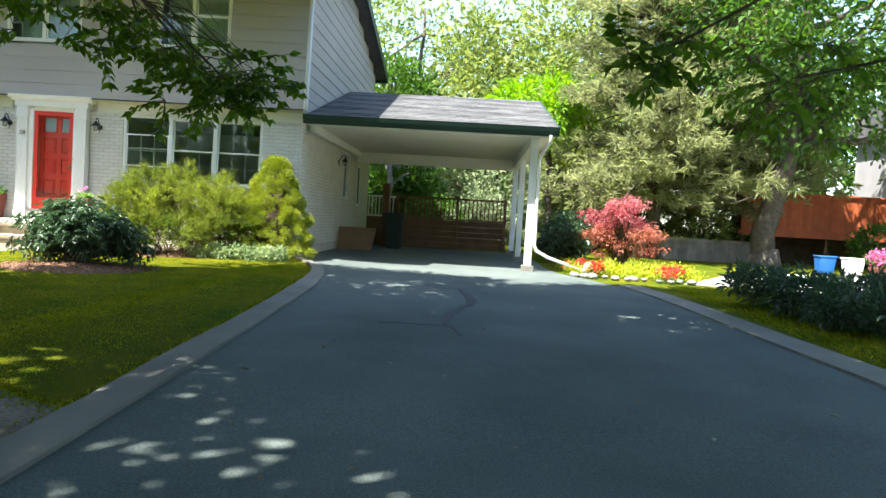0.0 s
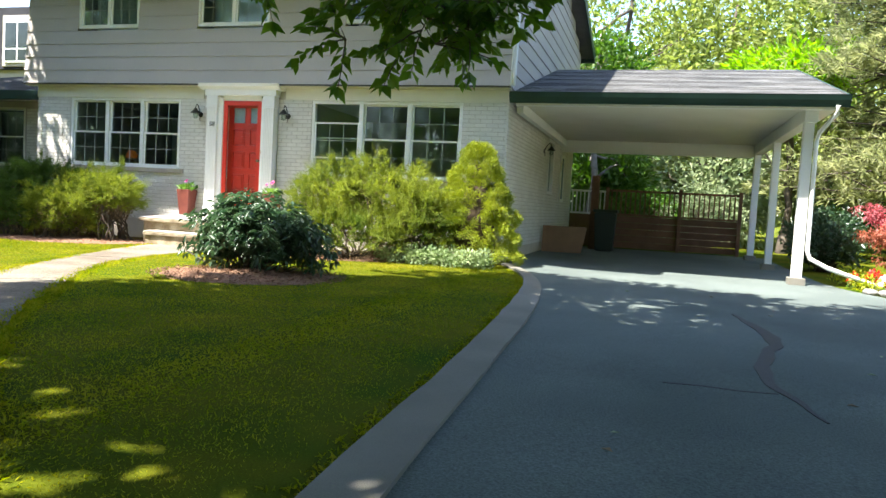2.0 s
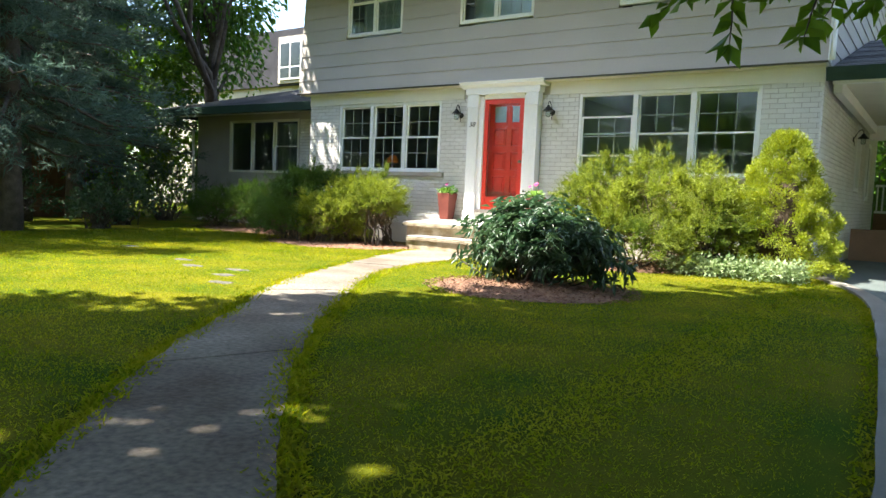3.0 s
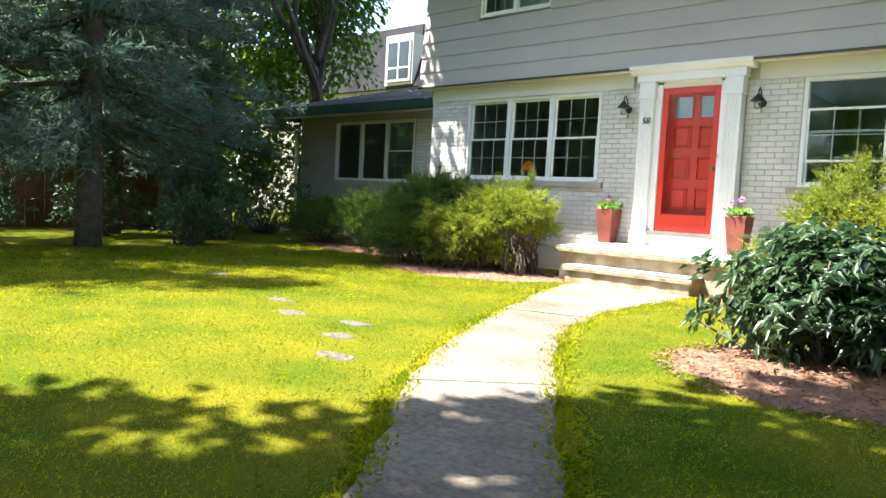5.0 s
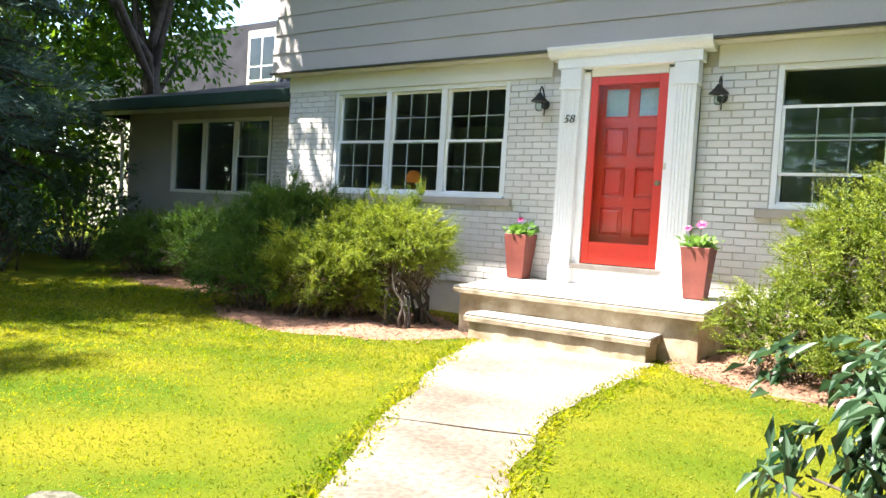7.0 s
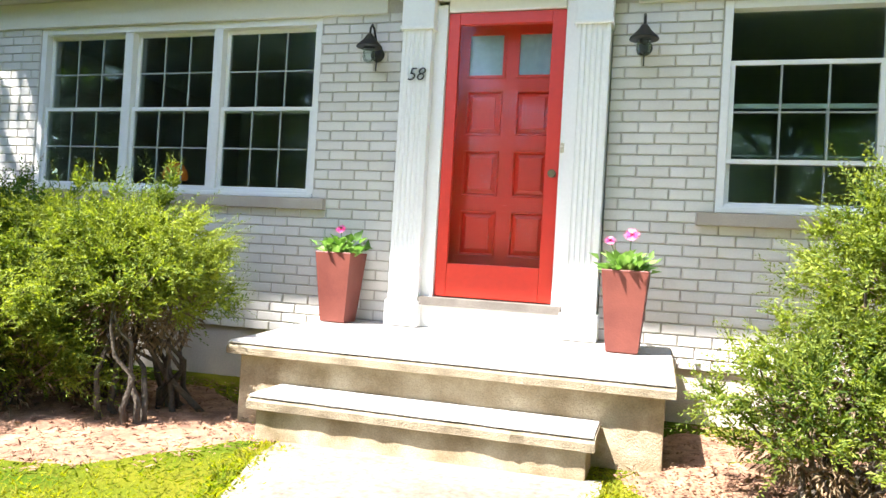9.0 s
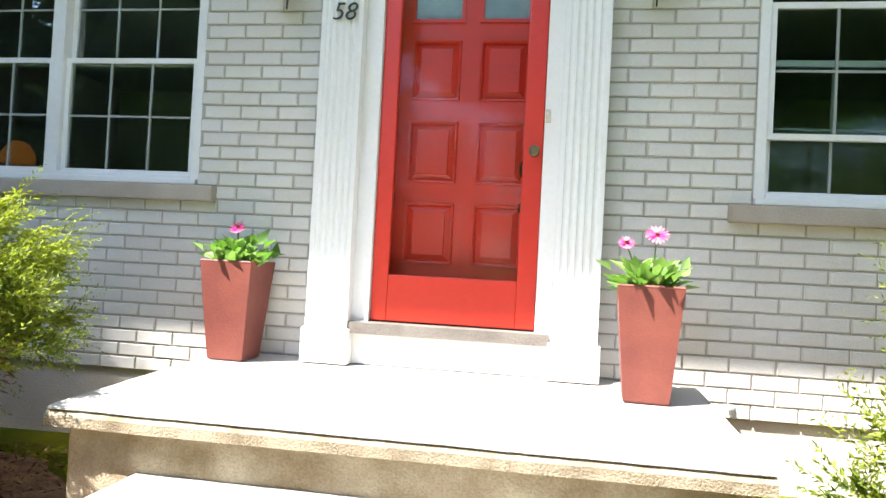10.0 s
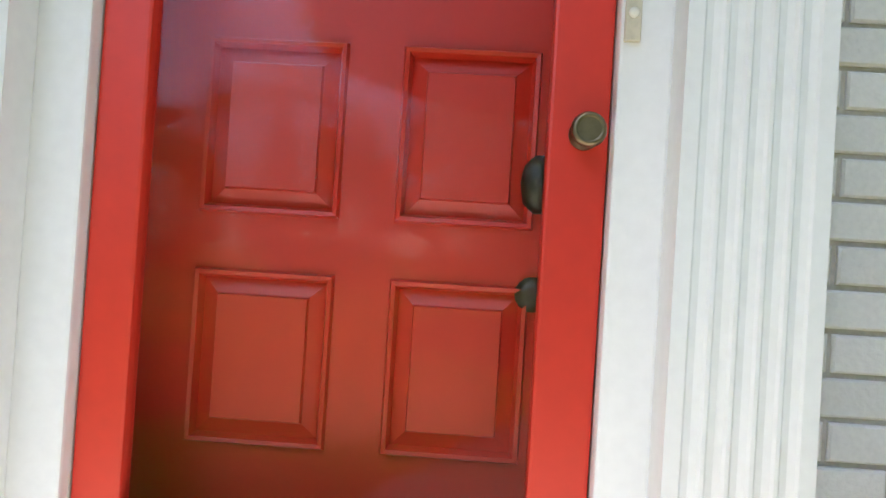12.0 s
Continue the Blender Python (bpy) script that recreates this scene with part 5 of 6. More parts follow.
    t = crown_tree((5.6, -0.4), 7.4, 0.30, [((1.6, 3.8, 7.7), (6.6, 7.2, 0.8)), ((-5.3, 6.4, 7.7), (3.2, 4.3, 0.6))], 2700, 33, 0.55, 0.33, "l_near", "large shade tree with boughs over the drive", extra=low, limbs=12, gaps=0.16)
    part("bough", bm, M["bark"], t)


def pine(at, height, spread, label, material="n_pine", tuft=0.2, whorls=16, per=9, tufts=16, low=1.4, bark="bark", r=0.2, needles=11, droop=0.15, lean=(0, 0), width=0.13, flatness=0.1):
    """A conifer: straight trunk, whorls of limbs, tufts of needles along their outer parts."""
    x, y = at
    z0 = ground_z(x, y)
    t = thing("conifer_tree", (x, y, z0), label, "tree")
    bm = bmesh.new()
    tube(bm, [(x + lean[0] * f, y + lean[1] * f, z0 - 0.3 + (height + 0.3) * f) for f in (0, 0.1, 0.4, 0.7, 1)], [r * 1.2, r, r * 0.75, r * 0.45, 0.03], 10)
    cents, ways = [], []
    for w in range(whorls):
        f = w / (whorls - 1)
        z = low + (height - low) * f
        L = spread * (1 - f) ** 0.75 * RNG.uniform(0.75, 1.1) + 0.25
        for k in range(per):
            a = RNG.random() * 2 * math.pi
            l = L * RNG.uniform(0.7, 1.1)
            s = np.array((x + lean[0] * f, y + lean[1] * f, z0 + z))
            e = s + np.array((math.cos(a) * l, math.sin(a) * l, l * (0.12 - droop * (1 - f)) + RNG.normal() * 0.15))
            limb(bm, s, e, 0.02 + 0.035 * (1 - f), 0.008, -0.05 * l, 3, 4)
            m = max(3, int(tufts * l / spread))
            g = RNG.uniform(0.14, 1.05, m)
            c = s + (e - s) * g[:, None] + RNG.normal(size=(m, 3)) * np.array([0.22, 0.22, flatness]) * (0.5 + l * 0.25)
            cents.append(c), ways.append(np.tile((e - s) / l, (m, 1)))
    c, w = np.concatenate(cents), np.concatenate(ways)
    part("trunk", bm, M[bark], t)
    n = len(c) * needles
    cc, ww = np.repeat(c, needles, 0), np.repeat(w, needles, 0)
    base = cc + RNG.normal(size=(n, 3)) * 0.05
    part("needles", leaf_mesh("needles", base, ww * 0.7 + RNG.normal(size=(n, 3)) * 0.6 + np.array([0, 0, 0.15]), tuft * RNG.uniform(0.6, 1.2, n), width=width, fold=0.03), M[material], t)
    return t


def shrub(name, blobs, n_sprays, length, material, label, leaf=0.06, width=0.3, per=16, up=0.5, category="shrub", stems="bark", flat=0.3, wild=0.35):
    """A shrub of feathery sprays that grow outwards from its masses, over bare stems."""
    c0 = blobs[0][0]
    z0 = ground_z(c0[0], c0[1])
    t = thing(name, (c0[0], c0[1], z0), label, category)
    bm = bmesh.new()
    lots = []
    vol = [b[1][0] * b[1][1] * b[1][2] for b in blobs]
    for (c, r), v in zip(blobs, vol):
        m = max(8, int(n_sprays * v / sum(vol)))
        d = sphere_dirs(m, -0.35)
        m = len(d)
        rad = RNG.uniform(0.6, 1.0, m) ** 0.5
        o = np.array(c) + d * np.array(r) * rad[:, None]
        o[:, 2] = np.maximum(o[:, 2], gz(o) + 0.06)
        w = unit(d + np.array([0, 0, up]) + RNG.normal(size=(m, 3)) * wild)
        L = length * RNG.uniform(0.6, 1.3, m)
        g = np.tile(np.linspace(0, 1, per), m)
        oo, ww, ll = np.repeat(o, per, 0), np.repeat(w, per, 0), np.repeat(L, per)
        base = oo + ww * (ll * g)[:, None] + RNG.normal(size=(m * per, 3)) * (0.18 * leaf)
        ways = ww * 0.75 + RNG.normal(size=(m * per, 3)) * 0.55
        lots.append((base, ways, leaf * RNG.uniform(0.6, 1.2, m * per)))
        for k in range(0, m, max(1, m // 45)):
            limb(bm, (c[0] + RNG.normal() * 0.12, c[1] + RNG.normal() * 0.12, ground_z(c[0], c[1]) - 0.05), o[k], 0.016, 0.004, 0.05, 4, 5)
    part("branchwork", bm, M[stems], t)
    part("foliage", leaf_mesh("foliage", *cat(lots), width=width, flat=flat), M[material], t)
    return t


def juniper(blobs, fans, material, label, length=0.21, leaf=0.031, per=17, sprays=8):
    """A juniper: lumpy masses set with fans of short feathery sprays, over bare stems."""
    c0 = blobs[0][0]
    t = thing("juniper_bush", (c0[0], c0[1], ground_z(c0[0], c0[1])), label, "shrub")
    bm, lots, dry = bmesh.new(), [], []
    vol = [(b[1][0] * b[1][1] * b[1][2]) ** 0.67 for b in blobs]
    for (c, r), v in zip(blobs, vol):
        d = sphere_dirs(max(20, int(fans * v / sum(vol))), -0.5)
        m = len(d)
        lump = np.array([0.80 + 0.62 * noise.noise(Vector(q) * 3.0 + Vector(c)) + 0.38 * noise.noise(Vector(q) * 7.5 + Vector(c)) for q in d])
        o = np.array(c) + d * np.array(r) * (lump * RNG.uniform(0.5, 1.0, m) ** 0.35)[:, None]
        o[:, 2] = np.maximum(o[:, 2], gz(o) + 0.06)
        # each fan leans out and up, its sprays spread from one twig
        lean = unit(d * np.array([1, 1, 0.6]) + np.array([0, 0, 0.35]) + RNG.normal(size=(m, 3)) * 0.45)
        big = RNG.uniform(0.6, 1.45, m)
        n = m * sprays
        w = unit(np.repeat(lean, sprays, 0) + RNG.normal(size=(n, 3)) * 0.36)
        start = np.repeat(o, sprays, 0) + RNG.normal(size=(n, 3)) * 0.015
        L = length * np.repeat(big, sprays) * RNG.uniform(0.55, 1.15, n)
        side = unit(np.cross(w, RNG.normal(size=(n, 3)) * 0.6 + np.array([0, 0, 1])))
        g = np.tile(np.linspace(0.05, 1, per), n)
        sg = np.tile(np.where(np.arange(per) % 2, 1.0, -1.0), n)
        ww, ss = np.repeat(w, per, 0), np.repeat(side, per, 0)
        base = np.repeat(start, per, 0) + ww * (np.repeat(L, per) * g)[:, None]
        ways = ww * 0.8 + ss * (sg * 0.7)[:, None] + RNG.normal(size=(n * per, 3)) * 0.28
        lots.append((base, ways, leaf * (1.3 - 0.65 * g) * RNG.uniform(0.7, 1.3, n * per)))
        for k in range(0, m, max(1, m // 16)):
            limb(bm, (c[0] + RNG.normal() * 0.15, c[1] + RNG.normal() * 0.15, ground_z(c[0], c[1]) - 0.05), o[k], 0.022, 0.005, 0.02, 5, 5)
        q = in_ellipsoid(200, np.array(c) - np.array([0, 0, 0.12]), np.array(r) * 0.8, 0.5)
        q[:, 2] = np.maximum(q[:, 2], gz(q) + 0.04)
        dry.append(clump_leaves(q, 10, 0.08, 0.05, c, 0.1))
    part("branchwork", bm, M["bark"], t)
    tagged(part("dry_foliage", leaf_mesh("dry_foliage", *cat(dry), width=0.2), M["n_dead"], t, "dry brown inner sprays"), kind="stuff")
    part("foliage", leaf_mesh("foliage", *cat(lots), width=0.36, flat=0.35, curl=0.05), M[material], t)
    return t


def gp(x, y, h=0.0):
    return (x, y, ground_z(x, y) + h)


def front_shrubs():
    juniper([(gp(-6.4, 13.95, 0.86), (1.15, 0.8, 0.84)), (gp(-7.4, 13.85, 0.84), (0.74, 0.65, 0.76)), (gp(-5.7, 13.9, 0.66), (0.6, 0.65, 0.66)), (gp(-6.7, 13.2, 0.4), (1.15, 0.5, 0.42)), (gp(-7.95, 13.5, 0.42), (0.48, 0.42, 0.4))], 1700, "juniper", "spreading yellow-green juniper bush below the window")
    juniper([(gp(-12.25, 13.75, 0.86), (0.85, 0.65, 0.5)), (gp(-12.65, 13.2, 0.55), (0.75, 0.5, 0.42)), (gp(-11.75, 13.6, 0.78), (0.42, 0.42, 0.34)), (gp(-12.6, 13.35, 0.34), (0.75, 0.5, 0.32))], 1150, "juniper", "yellow-green juniper bush with bare stems beside the porch")
    # yew and hedge take the darker foliage, with shadow in its colour
    juniper([(gp(-13.6, 13.9, 0.86), (0.9, 0.75, 0.68)), (gp(-13.6, 13.15, 0.42), (0.85, 0.5, 0.45))], 900, "juniper_shaded", "dense green yew bush beside the juniper, coloured as in shade")
    juniper([(gp(-16.2, 14.6, 0.55), (1.1, 0.7, 0.6)), (gp(-17.6, 14.6, 0.45), (0.9, 0.7, 0.5)), (gp(-14.9, 14.2, 0.62), (0.8, 0.7, 0.6))], 1200, "juniper_shaded", "juniper hedge along the side wing, coloured as in shade")
    # dwarf spruce: a cone of layered knobs
    z0 = ground_z(-4.85, 14.3)
    t = thing("dwarf_spruce", (-4.85, 14.3, z0), "cone-shaped yellow-green dwarf spruce at the house corner", "shrub")
    cents = []
    for k in range(640):
        f = RNG.random() ** 1.15
        z = 0.08 + 1.93 * f
        a = RNG.random() * 2 * math.pi
        r = 0.74 * (1 - f) ** 0.58 * (1 + 0.13 * math.sin(z * 17 + 1.5 * math.sin(2 * a)) + 0.14 * noise.noise((math.cos(a) * 2.5, math.sin(a) * 2.5, z * 3))) + 0.05
        cents.append((-4.85 + r * math.cos(a), 14.3 + r * math.sin(a), z0 + z))
    cents = np.array(cents)
    lot = clump_leaves(cents, 85, 0.085, 0.04, (-4.85, 14.3, z0 + 0.5), -0.3, 0.5)
    part("stem", tube(bmesh.new(), [(-4.85, 14.3, z0 - 0.1), (-4.85, 14.3, z0 + 1.7)], [0.06, 0.015], 8), M["bark"], t)
    # solid dark core that shows in the gaps of the foliage
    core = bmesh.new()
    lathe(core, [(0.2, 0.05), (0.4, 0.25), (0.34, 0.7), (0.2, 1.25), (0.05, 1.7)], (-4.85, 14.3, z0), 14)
    part("inner_core", core, M["soil"], t, "solid dark core inside the foliage")
    part("foliage", leaf_mesh("foliage", *lot, width=0.3, flat=0.3), M["alberta"], t)
    # rhododendron in the lawn bed: whorls of long leaves
    z0 = ground_z(-6.68, 10.2)
    t = thing("rhododendron", (-6.68, 10.2, z0), "dark green rhododendron bush in a mulch bed on the lawn", "shrub")
    bm, lots = bmesh.new(), []
    d = sphere_dirs(620, -0.6)
    o = np.array((-6.6, 10.25, z0 + 0.40)) + d * np.array((0.9, 0.5, 0.52)) * (RNG.uniform(0.55, 1.0, len(d)) * np.array([1 + 0.55 * noise.noise(Vector(q) * 2.6) for q in d]))[:, None]
    o[:, 2] = np.maximum(o[:, 2], z0 + 0.1)
    for k in range(0, len(o), 7):
        limb(bm, (-6.68 + RNG.normal() * 0.1, 10.2 + RNG.normal() * 0.1, z0 - 0.05), o[k], 0.014, 0.006, 0.03, 4, 5)
    per = 9
    a = np.tile(np.arange(per) * 2.4, len(o)) + np.repeat(RNG.random(len(o)) * 6, per)
    ax = unit(np.repeat(d, per, 0) + np.array([0, 0, 0.7]))
    s1 = unit(np.cross(ax, RNG.normal(size=ax.shape)))
    s2 = np.cross(ax, s1)
    ways = s1 * np.cos(a)[:, None] + s2 * np.sin(a)[:, None] + ax * RNG.uniform(-0.15, 0.6, len(a))[:, None]
    tagged(part("branchwork", bm, M["bark"], t), kind="stuff")
    part("foliage", leaf_mesh("foliage", np.repeat(o, per, 0) + RNG.normal(size=(len(a), 3)) * 0.03, ways, 0.125 * RNG.uniform(0.65, 1.2, len(a)), width=0.3, curl=0.25, flat=0.9), M["rhodo"], t)
    # ground cover below the spruce
    c = np.array([gp(RNG.uniform(-6.2, -4.4), RNG.uniform(13.1, 13.85), RNG.uniform(0.03, 0.2)) for _ in range(220)])
    g = thing("ground_cover", gp(-5.1, 13.5), "low pale variegated ground cover", "plant", kind="stuff")
    part("foliage", leaf_mesh("foliage", *clump_leaves(c, 24, 0.12, 0.06, None, -0.4), width=0.6, flat=0.8), M["cover"], g)


def mulch(name, cx, cy, rx, ry, n, label):
    bm = bmesh.new()
    k = 48
    v = []
    for i in range(k):
        a = 2 * math.pi * i / k
        q = 1 + 0.2 * noise.noise((math.cos(a) * 2 + cx, math.sin(a) * 2, 0.5)) + 0.08 * noise.noise((math.cos(a) * 7 + cx, math.sin(a) * 7, 0.5))
        x, y = cx + rx * q * math.cos(a), cy + ry * q * math.sin(a)
        v.append(bm.verts.new((x, y, ground_z(x, y) - 0.012)))
    c = bm.verts.new((cx, cy, ground_z(cx, cy) + 0.07))
    for i in range(k):
        bm.faces.new((c, v[i], v[(i + 1) % k]))
    t = thing(name, gp(cx, cy), label, "mulch bed", kind="stuff")
    part("soil", bm, M["mulch"], t)
    a, r = RNG.random(n) * 2 * math.pi, np.sqrt(RNG.random(n)) * 0.99
    p = np.stack([cx + rx * r * np.cos(a), cy + ry * r * np.sin(a), np.zeros(n)], 1)
    p[:, 2] = gz(p) + 0.012 + 0.06 * (1 - r) + RNG.random(n) * 0.015
    w = RNG.normal(size=(n, 3)) * np.array([1, 1, 0.25])
    part("chips", leaf_mesh("chips", p, w, RNG.uniform(0.02, 0.05, n), width=0.35, fold=0.05, flat=0.8), M["mulch"], t)


def beds():
    mulch("mulch_bed", -6.52, 9.95, 1.2, 1.12, 4200, "reddish wood-chip mulch round the rhododendron")
    mulch("mulch_bed", -7.2, 13.7, 1.75, 1.15, 3200, "reddish wood-chip mulch below the juniper")
    mulch("mulch_bed", -12.5, 13.5, 1.9, 1.32, 3600, "reddish wood-chip mulch below the juniper")
    mulch("mulch_bed", -8.35, 14.0, 0.6, 1.0, 900, "reddish wood-chip mulch beside the porch steps")
    mulch("mulch_bed", -16.0, 14.5, 2.6, 1.0, 1500, "shaded wood-chip mulch along the wing")


def inside(poly, x, y):
    c = np.zeros(len(x), bool)
    j = len(poly) - 1
    for i in range(len(poly)):
        (xi, yi), (xj, yj) = poly[i], poly[j]
        k = ((yi > y) != (yj > y)) & (x < (xj - xi) * (y - yi) / (yj - yi + 1e-12) + xi)
        c ^= k
        j = i
    return c


def lawn_grass():
    n = 820000
    y = RNG.uniform(1.5, 14.6, n)
    x = RNG.uniform(-17.5, -3.2, n)
    keep = RNG.random(n) < np.clip(1.3 - 0.1 * np.hypot(x + 7.0, y - 6.5), 0.2, 1)
    walkp = [tuple(p) for p in resample(WALK_L, 60)] + [tuple(p) for p in resample(WALK_R, 60)[::-1]]
    keep &= ~inside(walkp, x, y)
    curb = [tuple(p) for p in resample(CURB_OUT, 60)] + [(0, 15), (0, -9)]
    keep &= ~inside(curb, x, y)
    for cx, cy, rx, ry in ((-6.52, 9.95, 1.2, 1.12), (-7.2, 13.7, 1.75, 1.15), (-12.5, 13.5, 1.9, 1.32), (-9.9, 14.2, 1.35, 0.8), (-8.35, 14.0, 0.6, 1.0)):
        keep &= ((x - cx) / rx) ** 2 + ((y - cy) / ry) ** 2 > RNG.uniform(0.62, 1.05, n)
    for sx, sy in STONES:
        keep &= ((x - sx) / 0.24) ** 2 + ((y - sy) / 0.13) ** 2 > RNG.uniform(0.2, 1.2, n)
    x, y = x[keep], y[keep]
    p = np.stack([x, y, 0 * x], 1)
    p[:, 2] = gz(p) - 0.005
    m = len(p)
    far = np.clip(np.hypot(x + 7.0, y - 6.5) / 6, 0.8, 1.7)
    w = RNG.normal(size=(m, 3)) * np.array([0.6, 0.6, 0.12]) + np.array([0, 0, 0.38])
    ob = part("grass", blade_mesh("grass", p, w, RNG.uniform(0.018, 0.04, m) * far, RNG.uniform(0.008, 0.014, m) * far), M["grass"], None)
    tagged(ob, "short mown lawn grass with clover", "grass", kind="stuff")
    # longer tufts and clover along the edges of path and kerb
    e = np.concatenate([resample(WALK_L, 2200) + RNG.normal(size=(2200, 2)) * 0.04 + np.array([-0.005, 0]), resample(WALK_R, 2200) + RNG.normal(size=(2200, 2)) * 0.04 + np.array([0.01, 0]), resample(CURB_OUT, 900) + RNG.normal(size=(900, 2)) * 0.035 + np.array([-0.03, 0])])
    e = np.repeat(e, 9, 0) + RNG.normal(size=(len(e) * 9, 2)) * 0.03
    p = np.concatenate([e, np.zeros((len(e), 1))], 1)
    p[:, 2] = gz(p)
    m = len(p)
    w = RNG.normal(size=(m, 3)) * np.array([0.8, 0.8, 0.2]) + np.array([0, 0, 0.7])
    ob = part("edge_grass", leaf_mesh("edge_grass", p, w, RNG.uniform(0.025, 0.05, m), width=0.3, fold=0.03, curl=0.25, flat=0.8), M["grass"], None)
    tagged(ob, "untrimmed grass and clover along the path edges", "grass", kind="stuff")
    # right-hand strip
    n = 40000
    x, y = RNG.uniform(2.95, 7.0, n), RNG.uniform(1.5, 14.0, n)
    p = np.stack([x, y, 0 * x], 1)
    p[:, 2] = gz(p)
    w = RNG.normal(size=(n, 3)) * np.array([0.6, 0.6, 0.12]) + np.array([0, 0, 0.5])
    ob = part("grass", leaf_mesh("grass", p, w, RNG.uniform(0.04, 0.07, n), width=0.18, fold=0.02, curl=0.2, flat=0.2), M["grass"], None)
    tagged(ob, "short grass strip beside the drive", "grass", kind="stuff")


STONES = [(-10.58, 8.66), (-9.83, 8.75), (-11.3, 9.05), (-9.5, 8.3), (-8.95, 7.85), (-13.6, 9.7)]


def stepping_stones():
    for i, (x, y) in enumerate(STONES):
        bm = bmesh.new()
        r = random.Random(i)
        pr = [(1.0, -0.06), (1.0, -0.003), (0.9, 0.006)]
        k = 12
        rad = [r.uniform(0.6, 1.15) for _ in range(k)]
        rings = [[bm.verts.new((x + 0.19 * s * rad[j] * math.cos(2 * math.pi * j / k), y + 0.11 * s * rad[j] * math.sin(2 * math.pi * j / k), ground_z(x, y) + h)) for j in range(k)] for s, h in pr]
        for a, b in zip(rings, rings[1:]):
            for j in range(k):
                bm.faces.new((a[j], a[(j + 1) % k], b[(j + 1) % k], b[j]))
        bm.faces.new(rings[-1])
        tagged(part("stepping_stone", bm, M["stone"], None), "flat pale stone sunk in the lawn", "stepping stone", "stepping stones in the lawn")


def planter(x, y, kind):
    z0 = landing_z(y) + 0.002
    t = thing("planter", (x, y, z0), "tall tapered terracotta-red square planter on the porch", "planter", "planters beside the door")
    bm = bmesh.new()
    h, lo, hi = 0.515, 0.098, 0.143
    ca, sa = math.cos(-0.04), math.sin(-0.04)
    loops = []
    for s, z in ((lo - 0.006, 0), (lo, 0.008), (hi - 0.002, h - 0.012), (hi, h - 0.006), (hi - 0.004, h), (hi - 0.02, h), (hi - 0.03, h - 0.04)):
        loops.append([bm.verts.new((x + (a * ca - b * sa) * s, y + (a * sa + b * ca) * s, z0 + z)) for a, b in ((-1, -1), (1, -1), (1, 1), (-1, 1))])
    for p, q in zip(loops, loops[1:]):
        for k in range(4):
            bm.faces.new((p[k], p[(k + 1) % 4], q[(k + 1) % 4], q[k]))
    bm.faces.new(loops[0][::-1])
    part("pot", bm, M["pot"], t)
    part("soil", bbox(x - 0.105, x + 0.105, y - 0.105, y + 0.105, z0 + h - 0.12, z0 + h - 0.035, 0.01), M["soil"], t, "dark potting soil")
    f = thing("potted_gerbera", (x, y, z0 + h - 0.035), "gerbera with green leaves and %s" % kind[0], "flower", "potted gerberas")
    top = z0 + h - 0.03
    n = 110
    a = RNG.random(n) * 2 * math.pi
    base = np.stack([x + 0.05 * np.cos(a), y + 0.05 * np.sin(a), np.full(n, top)], 1) + RNG.normal(size=(n, 3)) * np.array([0.04, 0.04, 0.015])
    w = np.stack([np.cos(a), np.sin(a), RNG.uniform(0.5, 2.2, n)], 1)
    base = base + unit(w) * RNG.uniform(0.0, 0.11, n)[:, None]
    part("leaves", leaf_mesh("leaves", base, w, RNG.uniform(0.06, 0.105, n), width=0.68, fold=0.05, curl=0.35, flat=0.8), M["potleaf"], f)
    for dx, dy, hh, r, m in kind[1]:
        bm = tube(bmesh.new(), [(x + dx * 0.2, y + dy * 0.2, top), (x + dx * 0.7, y + dy * 0.7, top + hh * 0.6), (x + dx, y + dy, top + hh)], [0.004] * 3, 6)
        part("stalk", bm, M["stem"], f)
        k = 34
        a = np.arange(k) * 2.4
        ring = np.where(np.arange(k) % 2, 1.0, 0.7)
        b = np.tile(np.array((x + dx, y + dy, top + hh)), (k, 1))
        w = np.stack([np.cos(a), np.sin(a) * 0.65 - 0.2, np.sin(a) * 0.75 + 0.15], 1)
        part("bloom", leaf_mesh("bloom", b, w, r * ring, width=0.38, fold=0.05, curl=0.1, flat=0.9), M["pink"], f, "pink gerbera bloom")
        part("bloom_eye", lathe(bmesh.new(), [(0.002, 0), (0.012, 0.004), (0.008, 0.012)], (x + dx, y + dy - 0.006, top + hh + 0.004), 10), M["pot"], f)


# ---- the east side ----
def planks(t, x0, x1, y, z0, z1, w, material, horizontal=False, d=0.025, name="board"):
    """A row of boards, each its own mesh, with narrow gaps."""
    if horizontal:
        n = max(1, round((z1 - z0) / w))
        w = (z1 - z0) / n
        for i in range(n):
            part(name, bbox(x0, x1, y, y + d, z0 + i * w + 0.005, z0 + (i + 1) * w - 0.005, 0.003, 1), M[material], t)
    else:
        n = max(1, round((x1 - x0) / w))
        w = (x1 - x0) / n
        for i in range(n):
            part(name, bbox(x0 + i * w + 0.004, x0 + (i + 1) * w - 0.004, y, y + d, z0, z1, 0.003, 1), M[material], t)


def carport_things():
    y = 23.2
    f = thing("wooden_gate", (-1.5, y, ground_z(-1.5, y)), "low brown wooden gate with a spindle rail behind the carport", "gate")
    g = ground_z(-1.5, y)
    planks(f, -3.2, 0.3, y, g + 0.05, g + 0.95, 0.18, "wood", True)
    part("rail", bbox(-3.2, 0.3, y - 0.03, y + 0.06, g + 0.955, g + 1.01, 0.005), M["wood"], f)
    part("rail", bbox(-3.2, 0.3, y - 0.03, y + 0.06, g + 1.62, g + 1.68, 0.005), M["wood"], f)
